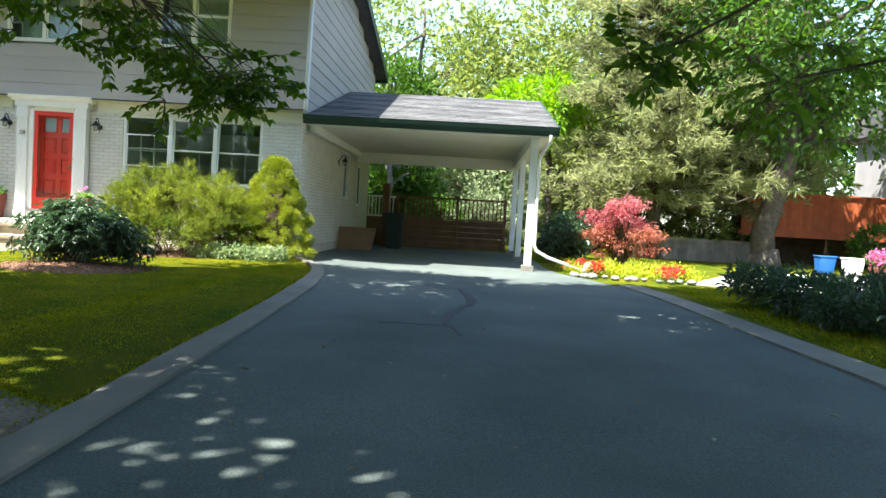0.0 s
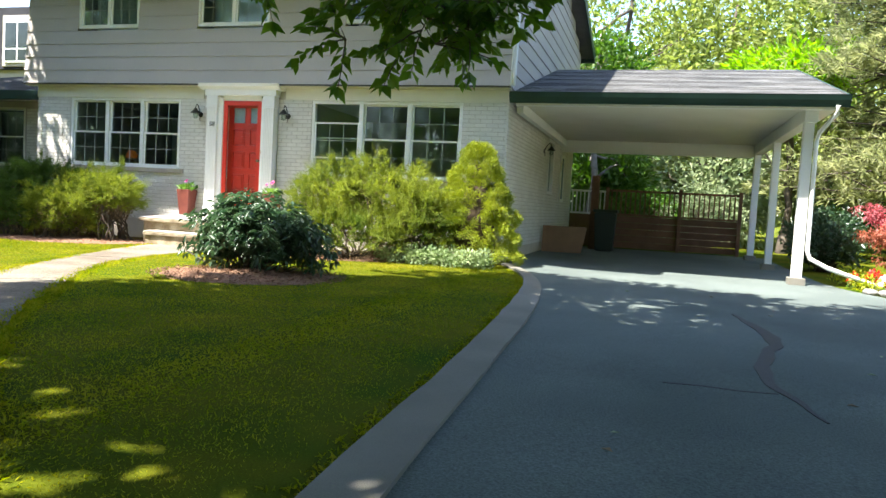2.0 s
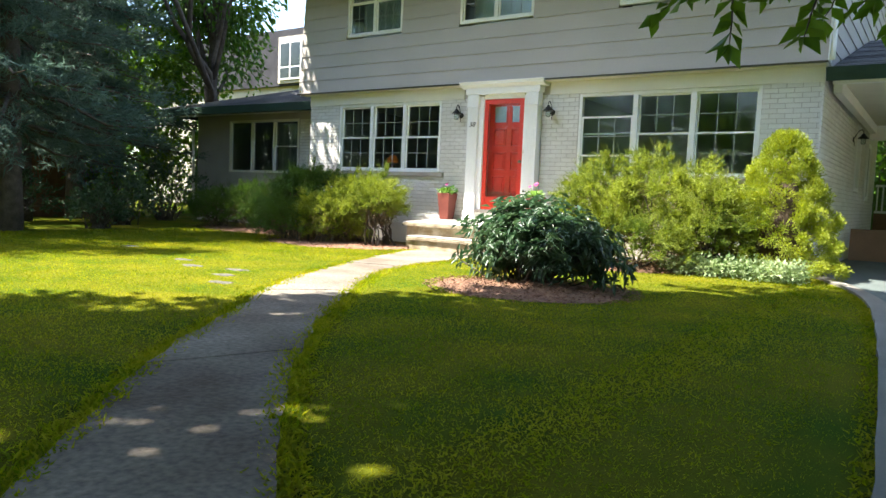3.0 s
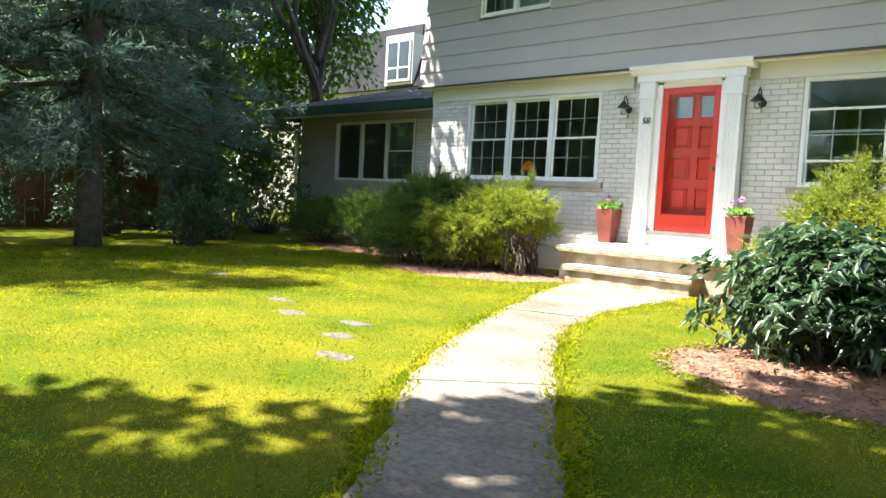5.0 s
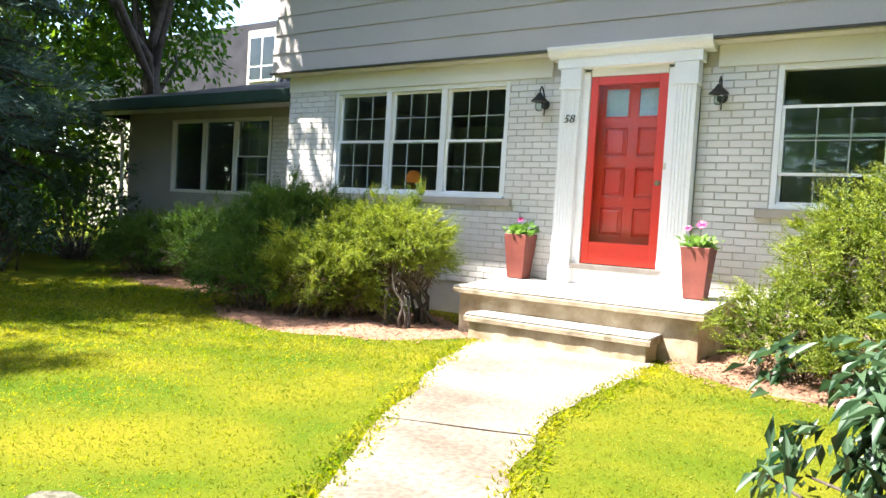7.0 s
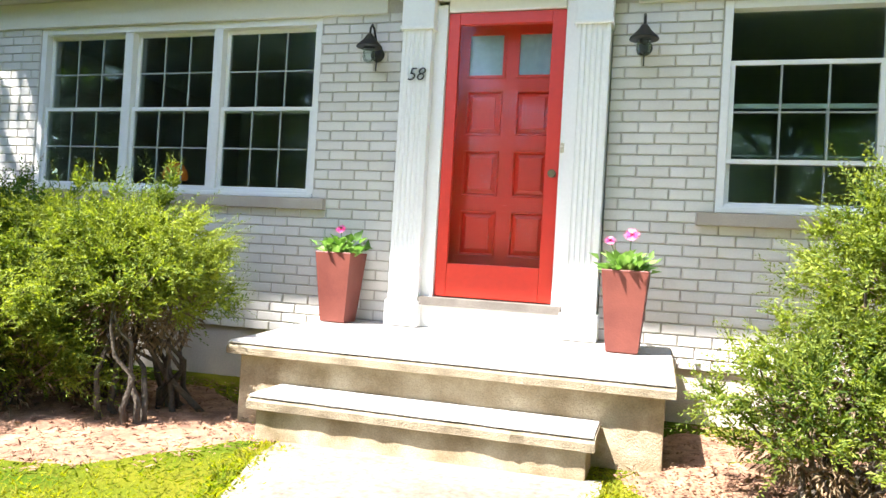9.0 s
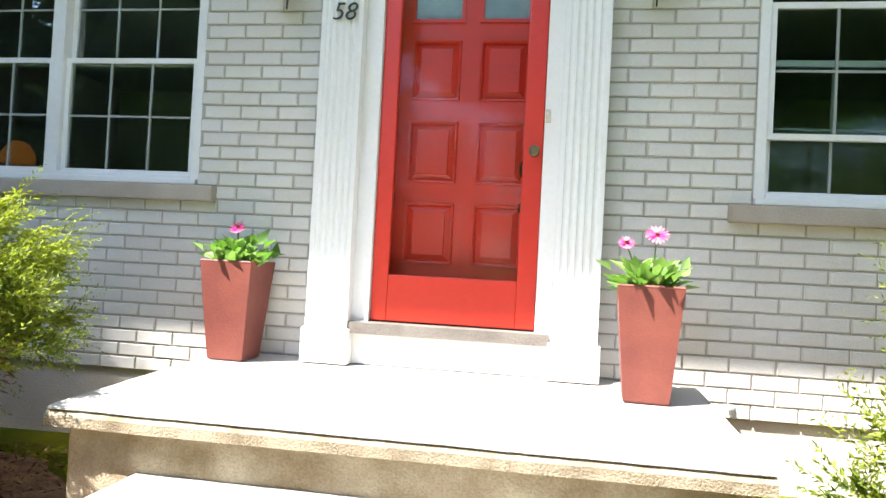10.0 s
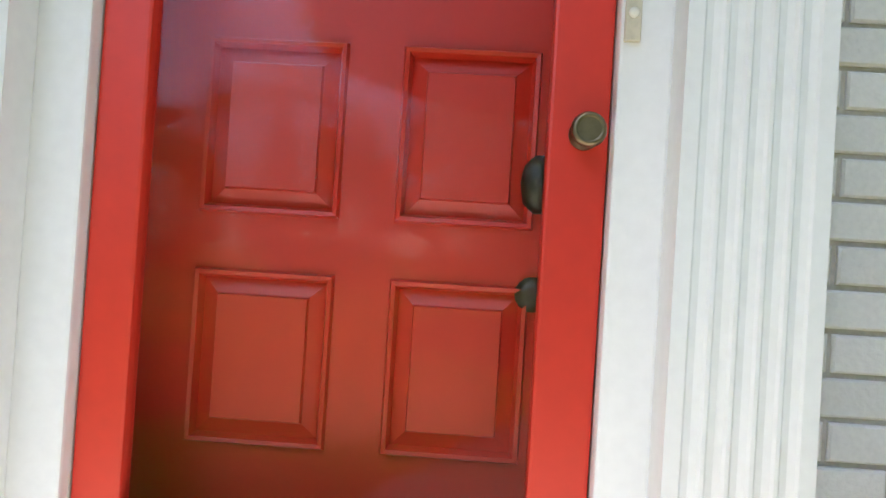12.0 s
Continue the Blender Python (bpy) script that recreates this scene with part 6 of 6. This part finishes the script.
    for i in range(27):
        x = -3.14 + i * 0.13
        part("spindle", bbox(x - 0.018, x + 0.018, y, y + 0.036, g + 1.012, g + 1.618, 0.003, 1), M["wood"], f)
    for x in (-3.26, -1.3, 0.24):
        part("post", bbox(x - 0.045, x + 0.045, y - 0.12, y - 0.035, g - 0.1, g + 1.74, 0.006), M["wood"], f)
    r = thing("white_railing", (-4.0, 24.6, g), "white painted porch railing", "railing")
    part("rail", bbox(-4.45, -3.4, 24.6, 24.66, g + 1.62, g + 1.68, 0.005), M["white"], r)
    part("rail", bbox(-4.45, -3.4, 24.6, 24.66, g + 0.95, g + 1.01, 0.005), M["white"], r)
    for i in range(9):
        x = -4.4 + i * 0.12
        part("spindle", bbox(x - 0.018, x + 0.018, 24.61, 24.65, g + 1.012, g + 1.618, 0.003, 1), M["white"], r)
    part("deck_edge", bbox(-4.45, -3.4, 24.55, 24.75, g - 0.1, g + 0.94, 0.006), M["ply"], r)
    b = thing("plywood_sheet", (-3.9, 19.4, ground_z(-3.9, 19.4)), "brown plywood sheet leaning by the side wall", "plywood")
    z = ground_z(-3.9, 19.4) + 0.02
    part("sheet", hexa(bmesh.new(), [(-4.45, 19.3, z), (-3.55, 19.55, z), (-3.55, 19.57, z), (-4.45, 19.32, z), (-4.45, 19.42, z + 0.62), (-3.45, 19.67, z + 0.62), (-3.45, 19.69, z + 0.62), (-4.45, 19.44, z + 0.62)]), M["ply"], b)
    c = thing("wheeled_bin", (-3.15, 21.6, ground_z(-3.1, 21.6)), "dark green wheeled bin beside the gate", "bin")
    z = ground_z(-3.1, 21.6) + 0.02
    bm = hexa(bmesh.new(), [(-3.38, 21.35, z), (-2.95, 21.35, z), (-2.95, 21.8, z), (-3.38, 21.8, z), (-3.44, 21.28, z + 1.0), (-2.88, 21.28, z + 1.0), (-2.88, 21.88, z + 1.0), (-3.44, 21.88, z + 1.0)])
    bmesh.ops.bevel(bm, geom=bm.edges[:], offset=0.03, segments=2, affect="EDGES")
    part("body", bm, M["darkgreen"], c)
    part("lid", bbox(-3.47, -2.85, 21.25, 21.92, z + 1.0, z + 1.08, 0.025), M["darkgreen"], c)
    for x in (-3.36, -2.96):
        part("wheel", lathe(bmesh.new(), [(0.1, -0.025), (0.12, -0.01), (0.12, 0.01), (0.1, 0.025)], (x, 21.84, z + 0.1), 14, Euler((0, radians(90), 0)).to_matrix().to_4x4()), M["black"], c)
    p = thing("timber_post", (-3.5, 22.2, ground_z(-3.5, 22)), "thick dark timber post at the rear of the carport", "post")
    part("post", bbox(-3.62, -3.42, 22.1, 22.3, ground_z(-3.5, 22) - 0.1, 2.75, 0.012), M["wood"], p)


def east_garden():
    # red maple
    x, y = 3.1, 18.6
    z0 = ground_z(x, y)
    t = thing("japanese_maple", (x, y, z0), "small domed red Japanese maple in the garden bed", "tree")
    bm = bmesh.new()
    cents = []
    for k in range(26):
        a = RNG.random() * 6.28
        r = RNG.uniform(0.15, 0.85)
        h = 1.75 - 0.55 * r ** 2 - RNG.random() * 0.7
        e = np.array((x + r * math.cos(a), y + r * math.sin(a), z0 + h))
        limb(bm, (x + RNG.normal() * 0.03, y + RNG.normal() * 0.03, z0), e, 0.035, 0.006, 0.2, 6, 5)
        cents.append(e + RNG.normal(size=(7, 3)) * np.array([0.16, 0.16, 0.07]))
    tagged(part("branchwork", bm, M["bark"], t), kind="stuff")
    c = np.concatenate(cents)
    hi = c[:, 2] > z0 + 1.05
    part("crown", leaf_mesh("crown", *clump_leaves(c[hi], 40, 0.13, 0.07, None, 0.5), width=0.5, flat=0.8), M["redmaple"], t)
    c2 = np.concatenate([c[~hi], np.array([(x + RNG.normal() * 0.4, y + RNG.normal() * 0.4, z0 + RNG.uniform(0.35, 1.0)) for _ in range(60)])])
    part("lower_crown", leaf_mesh("lower_crown", *clump_leaves(c2, 40, 0.13, 0.07, None, 0.6), width=0.5, flat=0.8), M["orange"], t, "orange-tinged lower leaves")
    # low bed: yellow-green cover, red flowers, stones
    c = np.array([gp(RNG.uniform(1.3, 4.2), RNG.uniform(15.0, 17.4), RNG.uniform(0.02, 0.2)) for _ in range(260)])
    g = thing("ground_cover", gp(2.8, 16), "bright yellow-green ground cover in the garden bed", "plant", kind="stuff")
    part("foliage", leaf_mesh("foliage", *clump_leaves(c, 20, 0.14, 0.07, None, -0.4), width=0.5, flat=0.8), M["yellowcover"], g)
    for cx, cy, s in ((1.85, 15.15, 0.22), (3.25, 14.75, 0.3), (3.6, 15.3, 0.22), (1.6, 15.7, 0.2)):
        f = thing("red_flowers", gp(cx, cy), "clump of red bedding flowers", "flower", "red bedding flowers")
        c = np.array([gp(cx + RNG.normal() * s * 0.5, cy + RNG.normal() * s * 0.5, RNG.uniform(0.12, 0.3)) for _ in range(26)])
        tagged(part("bloom_cluster", leaf_mesh("blooms", *clump_leaves(c, 14, 0.05, 0.05, None, -0.3), width=0.8, flat=0.8), M["redflower"], f), kind="stuff")
        part("leaves", leaf_mesh("leaves", *clump_leaves(c - np.array([0, 0, 0.1]), 10, 0.08, 0.07, None, -0.3), width=0.5, flat=0.8), M["potleaf"], f)
    r = random.Random(5)
    for k in range(12):
        cx, cy, s = 1.35 + k * 0.21 + r.uniform(-0.05, 0.05), 14.75 - 0.02 * k + r.uniform(-0.1, 0.15), r.uniform(0.06, 0.13)
        bm = bmesh.new()
        bmesh.ops.create_icosphere(bm, subdivisions=2, radius=s)
        for v in bm.verts:
            v.co *= 1 + 0.35 * noise.noise(v.co * 5 + Vector((k, 0, 0)))
            v.co.z *= 0.55
            v.co += Vector(gp(cx, cy, 0.05))
        tagged(part("border_stone", bm, M["rock"], None), "grey rounded border stone of the garden bed", "stone", "border stones")
    bm = lathe(bmesh.new(), [(0.1, 0), (0.13, 0.05), (0.12, 0.16), (0.07, 0.25), (0.02, 0.28)], gp(1.75, 15.5, 0.02), 14)
    tagged(part("pale_boulder", bm, M["gravel"], None), "pale upright garden boulder", "stone")
    # dark perennials along the grass strip
    for cx, cy, rx in ((3.65, 11.0, 0.5), (3.85, 9.9, 0.55), (3.95, 8.9, 0.55), (4.15, 7.9, 0.55), (4.9, 10.4, 0.6), (5.1, 9.0, 0.6), (5.2, 7.6, 0.55)):
        z0 = ground_z(cx, cy)
        t = thing("peony_bush", (cx, cy, z0), "dark green leafy peony bush beside the drive", "shrub", "peony bushes")
        bm = bmesh.new()
        c = in_ellipsoid(60, (cx, cy, z0 + 0.34), (rx, rx * 0.9, 0.27), 0.3)
        for k in range(0, 60, 4):
            limb(bm, (cx + RNG.normal() * 0.08, cy + RNG.normal() * 0.08, z0 - 0.03), c[k], 0.01, 0.004, 0.02, 4, 5)
        part("branchwork", bm, M["stem"], t)
        part("foliage", leaf_mesh("foliage", *clump_leaves(c, 22, 0.15, 0.12, (cx, cy, z0), 0.1), width=0.33, curl=0.2, flat=0.8), M["peony"], t)
    # pale drive of the house next door
    bm = ribbon([(3.6, 14.7), (7, 14.2), (26, 12)], [(4.6, 16.3), (7, 20.5), (26, 21)], 30, 0.015, 0.05, 8)
    tagged(part("pavement_east", bm, M["gravel"], None), "pale sunlit paving of the neighbouring drive", "paving", kind="structure")
    # low grey fence, red deck, grey house corner
    f = thing("low_fence", gp(6.5, 25.5), "low weathered grey board fence", "fence")
    g = ground_z(6.5, 25.5)
    planks(f, 4.6, 9.6, 25.5, g, g + 0.78, 0.16, "greywood")
    part("rail", bbox(4.6, 9.6, 25.44, 25.495, g + 0.68, g + 0.76, 0.005), M["greywood"], f)
    d = thing("wooden_deck", gp(13, 27), "red stained wooden deck with a boarded balustrade", "deck")
    g = ground_z(13, 27)
    planks(d, 9.2, 19.0, 27.0, g + 1.15, g + 2.6, 0.15, "redwood")
    part("top_rail", bbox(9.1, 19.0, 26.92, 27.1, g + 2.6, g + 2.66, 0.006), M["redwood"], d)
    part("fascia", bbox(9.1, 19.0, 26.93, 26.995, g + 1.02, g + 1.3, 0.006), M["redwood"], d)
    part("floor", box(bmesh.new(), 9.2, 19.0, 27.05, 30, g + 1.1, g + 1.14), M["redwood"], d)
    for x in (9.3, 12.4, 15.6, 18.8):
        part("post", bbox(x - 0.06, x + 0.06, 27.06, 27.18, g - 0.1, g + 1.1, 0.006), M["wood"], d)
    part("skirt", box(bmesh.new(), 9.4, 19.0, 28.5, 28.55, g - 0.1, g + 1.1), M["soil"], d)
    h = thing("house", gp(18.5, 30), "grey neighbouring house behind the trees", "house")
    part("wall", box(bmesh.new(), 16.3, 26, 29.5, 33, 0.2, 6.3), M["grey"], h)
    part("roof", prism(15.9, 26.6, [(29.0, 6.3), (33.6, 6.3), (31.3, 7.8)]), M["shingle"], h)
    # blue bins and a tub
    for x, y, mt, nm, lb in ((9.75, 21.6, "blue", "recycling_box", "blue plastic recycling box"), (10.2, 20.9, "white", "plastic_tub", "white plastic tub")):
        z = ground_z(x, y) + 0.02
        t = thing(nm, (x, y, z), lb + " on the paving", "box")
        bm = hexa(bmesh.new(), [(x - 0.2, y - 0.15, z), (x + 0.2, y - 0.15, z), (x + 0.2, y + 0.15, z), (x - 0.2, y + 0.15, z), (x - 0.25, y - 0.2, z + 0.5), (x + 0.25, y - 0.2, z + 0.5), (x + 0.25, y + 0.2, z + 0.5), (x - 0.25, y + 0.2, z + 0.5)])
        bmesh.ops.bevel(bm, geom=bm.edges[:], offset=0.02, segments=2, affect="EDGES")
        part("body", bm, M[mt], t)
        part("rim", bbox(x - 0.27, x + 0.27, y - 0.22, y + 0.22, z + 0.5, z + 0.54, 0.012), M[mt], t)
    for x, y in ((10.2, 19.6), (11.1, 19.3), (11.7, 19.9)):
        z = ground_z(x, y) + 0.01
        t = thing("flower_pot", (x, y, z), "terracotta pot full of pink flowers", "flower pot", "pots of pink flowers")
        part("pot", lathe(bmesh.new(), [(0.16, 0), (0.22, 0.32), (0.24, 0.33), (0.24, 0.38), (0.2, 0.38)], (x, y, z), 18), M["pot"], t)
        c = in_ellipsoid(40, (x, y, z + 0.58), (0.3, 0.3, 0.2), 0.3)
        part("leaves", leaf_mesh("leaves", *clump_leaves(c, 14, 0.1, 0.08, None, 0), width=0.5), M["l_mid"], t)
        tagged(part("bloom_cluster", leaf_mesh("blooms", *clump_leaves(c + np.array([0, -0.05, 0.06]), 16, 0.08, 0.06, None, 0), width=0.8), M["pink"], t), kind="stuff")
    # trees
    pine((5.6, 25.5), 14.5, 4.6, "tall light green pine tree with bare lower trunk", tufts=34, whorls=25, per=10, low=2.1, r=0.22, tuft=0.34, needles=15)
    pine((9.2, 27.5), 13, 3.6, "light green pine tree behind the low fence", tufts=30, whorls=20, per=9, low=3.2, r=0.2, tuft=0.34, needles=18)
    pine((12.0, 17.8), 2.0, 1.6, "low spreading pine bush", tufts=14, whorls=6, per=8, low=0.5, r=0.06, tuft=0.16, needles=12)
    crown_tree((9.1, 24.4), 12, 0.42, [((10.5, 24.5, 10.0), (5.5, 4.5, 4.2)), ((13.0, 23.0, 6.2), (2.8, 2.2, 1.8)), ((8.0, 22.5, 8.2), (2.5, 2.0, 1.6)), ((8.6, 22.8, 6.0), (2.4, 1.2, 1.6))], 680, 30, 0.75, 0.26, "l_mid", "large broadleaf tree with a thick leaning trunk", limbs=9, lean=(1.0, 0))
    for x, y, h, rr, mt in ((-9, 38, 11, 5, "l_mid"), (-3.6, 34, 13.5, 4.6, "l_light"), (0.8, 36, 13, 4.0, "l_light"), (1.2, 42, 13, 5, "l_mid"), (4.0, 37, 8, 3.6, "l_pale"), (-0.5, 31.5, 5, 2.6, "l_pale"), (-4.6, 29.5, 4.2, 2.2, "l_mid"), (12, 40, 14, 6, "l_mid"), (20, 38, 13, 6, "l_mid"), (24, 28, 12, 5, "l_mid"), (17, 24.5, 8.5, 3.6, "l_pale"), (29, 20, 12, 6, "l_mid"), (-15, 42, 13, 6, "l_mid"), (7.5, 46, 15, 6, "l_light"), (4.2, 33.5, 13.5, 3.8, "l_light"), (-6, 50, 16, 7, "l_mid"), (32, 40, 15, 7, "l_mid")):
        crown_tree((x, y), h * 0.8, 0.22, [((x, y, h * 0.62), (rr, rr * 0.9, h * 0.36)), ((x + rr * 0.4, y - rr * 0.4, h * 0.42), (rr * 0.6, rr * 0.6, h * 0.2))], 300, 24, 0.75, 0.30, mt, "leafy broadleaf tree behind the house", limbs=8)
    crown_tree((-4.1, 27.2), 7.0, 0.15, [((-4.3, 27.6, 6.4), (1.6, 1.5, 1.3)), ((-3.2, 27.9, 3.4), (0.8, 0.8, 0.9))], 150, 24, 0.5, 0.22, "l_mid", "slim pale-trunked tree behind the carport", bark="greybark", limbs=6)
    t = crown_tree((2.0, 27.5), 5.2, 0.14, [((1.4, 27.3, 5.9), (1.7, 1.5, 1.2)), ((2.9, 27.6, 6.7), (1.2, 1.1, 0.7))], 130, 24, 0.5, 0.30, "l_lime", "lime-green young tree behind the carport", limbs=7, width=0.3)
    for x, y, r, mt in ((4.0, 28.2, 1.6, "l_mid"), (6.3, 28.6, 1.7, "l_mid"), (8.3, 28.2, 1.5, "l_mid"), (5.2, 27.0, 1.0, "l_mid"), (7.6, 26.8, 1.1, "l_light"), (2.2, 22.5, 0.8, "peony"), (1.7, 19.8, 0.5, "peony"), (8.8, 29.0, 1.6, "l_mid"), (13.5, 25.2, 1.0, "l_mid"), (-2.2, 27.0, 1.1, "l_mid"), (-0.4, 27.2, 1.2, "l_pale")):
        shrub("garden_shrub", [(gp(x, y, r * 0.75), (r, r, r * 0.8))], 260, 0.25, mt, "leafy green garden shrub", 0.14, 0.5, 8, 0.3)


# ---- the west side ----
def west_garden():
    for x, y, h, s in ((-17.6, 9.7, 14, 2.7), (-20.8, 11.4, 14, 2.8), (-18.9, 7.9, 13, 3.0), (-17.8, 4.6, 13, 3.0), (-20.5, 2.5, 13, 3.2), (-21.9, 13.2, 14, 2.8), (-26.5, 10.0, 14, 3.0)):
        pine((x, y), h, s, "tall blue-green spruce with drooping boughs", "n_spruce", 0.2, 22, 8, 30 if x > -23 else 20, 2.1, "bark", 0.19, 15 if x > -23 else 6, 0.42, width=0.12 if x > -23 else 0.25, flatness=0.045)
    for x, y, h, rr in ((-26.5, 17.0, 12, 3.4), (-30, 14, 13, 5), (-29, 5, 13, 5), (-25, -1, 12, 5)):
        crown_tree((x, y), h * 0.85, 0.26, [((x, y, h * 0.66), (rr, rr, h * 0.3)), ((x + 1.0, y - 1.0, h * 0.42), (rr * 0.7, rr * 0.7, h * 0.16))], 420, 26, 0.7, 0.26, "l_near", "leafy tree beside the neighbouring house", limbs=10)
    for x, y, h, rr in ((-23.2, 15.0, 5.0, 1.6), (-24.8, 12.2, 5.5, 1.8), (-24.6, 14.2, 4.6, 1.4), (-24.6, 19.0, 4.6, 1.8)):
        crown_tree((x, y), h * 0.8, 0.1, [((x, y, h * 0.55), (rr, rr, h * 0.45))], 150, 26, 0.55, 0.2, "l_near", "young leafy tree beside the boundary fence", limbs=8)
    x, y = -22.0, 17.6
    # mass at (-17.5, 12.8) is added out of view to shade the west brick
    crown_tree((x, y), 9.5, 0.28, [((-20.6, 15.7, 9.9), (3.3, 3.0, 1.7)), ((-23.4, 17.4, 10.5), (2.5, 2.5, 2.0)), ((-17.5, 12.8, 9.2), (1.9, 1.6, 1.2)), ((-23.4, 18.6, 6.2), (1.7, 1.6, 2.0)), ((-22.0, 17.6, 8.0), (2.1, 1.7, 1.5))], 620, 40, 0.7, 0.2, "l_mid", "tall broadleaf tree over the side wing with crown added for shade", limbs=12)
    f = thing("board_fence", gp(-21.6, 10), "dark brown board fence along the boundary", "fence")
    for i in range(70):
        y = 1.0 + i * 0.2
        g = ground_z(-22.8, y)
        part("board", bbox(-22.83, -22.80, y + 0.004, y + 0.196, g, g + 1.7, 0.003, 1), M["wood"], f)
    part("rail", bbox(-22.795, -22.74, 1.0, 15.0, 1.3, 1.4, 0.005), M["wood"], f)
    part("rail", bbox(-22.795, -22.74, 1.0, 15.0, 2.2, 2.3, 0.005), M["wood"], f)
    for x, y, r in ((-19.0, 12.8, 0.7), (-17.9, 11.6, 0.45), (-20.3, 11.0, 0.7), (-20.8, 15.2, 1.0), (-19.6, 8.6, 0.6)):
        shrub("understorey_shrub", [(gp(x, y, r * 0.7), (r, r, r * 0.8))], 150, 0.3, "rhodo", "sparse shaded shrub below the spruces", 0.12, 0.45, 7, 0.5)
    h = thing("house", gp(-31, 29), "cream neighbouring house with a dark mansard roof", "house")
    part("wall", box(bmesh.new(), -40, -27.3, 27, 37, 0.2, 6.5), M["neighbour"], h)
    bm = hexa(bmesh.new(), [(-40.2, 26.8, 6.5), (-27.1, 26.8, 6.5), (-27.1, 37.2, 6.5), (-40.2, 37.2, 6.5), (-39.2, 27.8, 9.4), (-28.0, 27.8, 9.4), (-28.0, 36.2, 9.4), (-39.2, 36.2, 9.4)])
    part("mansard_roof", bm, M["slate"], h, "dark shingled mansard roof")
    part("dormer", bbox(-29.2, -27.5, 26.75, 28.4, 6.6, 8.75, 0.02), M["neighbour"], h, "cream dormer cheek")
    w = part("window", bbox(-29.05, -27.6, 26.68, 26.745, 6.75, 8.5, 0.015), M["white"], h, "white framed dormer window")
    for a, b in ((-28.97, -28.37), (-28.28, -27.68)):
        part("pane", box(bmesh.new(), a, b, 26.665, 26.678, 6.85, 7.3), M["darkpane"], w)
        part("pane", box(bmesh.new(), a, b, 26.665, 26.678, 7.38, 8.42), M["darkpane"], w)


def street_side():
    """What closes the place behind the walk: a line of trees across the street and woods all round."""
    for k in range(26):
        a = 2 * math.pi * k / 26 + 0.05
        r = 46 + 5 * math.sin(k * 2.3)
        x, y, h = -6 + r * math.cos(a), 10 + r * math.sin(a), 12 + 3 * math.sin(k * 1.7)
        crown_tree((x, y), h * 0.8, 0.3, [((x, y, h * 0.5), (5.5, 5.5, h * 0.5))], 260, 12, 0.95, 0.65, "l_light" if k % 4 == 1 else "l_mid", "leafy broadleaf tree at the edge of the woods", limbs=6)
    for x, y, h, rr in ((-20, -22, 12, 6), (-8, -26, 13, 7), (4, -24, 12, 6), (16, -22, 13, 7), (14, -8, 11, 5)):
        crown_tree((x, y), h * 0.8, 0.3, [((x, y, h * 0.6), (rr, rr * 0.9, h * 0.38))], 260, 20, 0.9, 0.4, "l_mid", "leafy broadleaf tree across the street", limbs=8)


def fallen_leaves():
    r = random.Random(11)
    for k in range(22):
        x, y = r.uniform(-2.4, 2.2), r.uniform(2.6, 12.5)
        me = leaf_mesh("fallen_leaf", np.array([(x, y, ground_z(x, y) + 0.026)]), np.array([(r.uniform(-1, 1), r.uniform(-1, 1), 0.05)]), r.uniform(0.05, 0.09), width=0.5, fold=0.08, flat=1.0)
        tagged(part("fallen_leaf", me, M["n_dead"] if k % 3 else M["l_pale"], None), "dry curled leaf fallen on the driveway", "leaf", "fallen leaves on the drive")


build_ground()
build_paving()
build_walls()
build_upper()
build_front_windows()
build_entrance()
build_porch()
build_wall_lamps()
build_roofs()
build_carport()
build_wing()
beds()
front_shrubs()
planter(-11.02, 14.84, ("one pink bloom", [(0.0, -0.03, 0.2, 0.05, 0)]))
planter(-8.945, 14.60, ("two pink blooms", [(0.02, -0.03, 0.25, 0.06, 0), (-0.11, -0.02, 0.21, 0.042, 0)]))
stepping_stones()
carport_things()
east_garden()
west_garden()
front_trees()
street_side()
fallen_leaves()
lawn_grass()
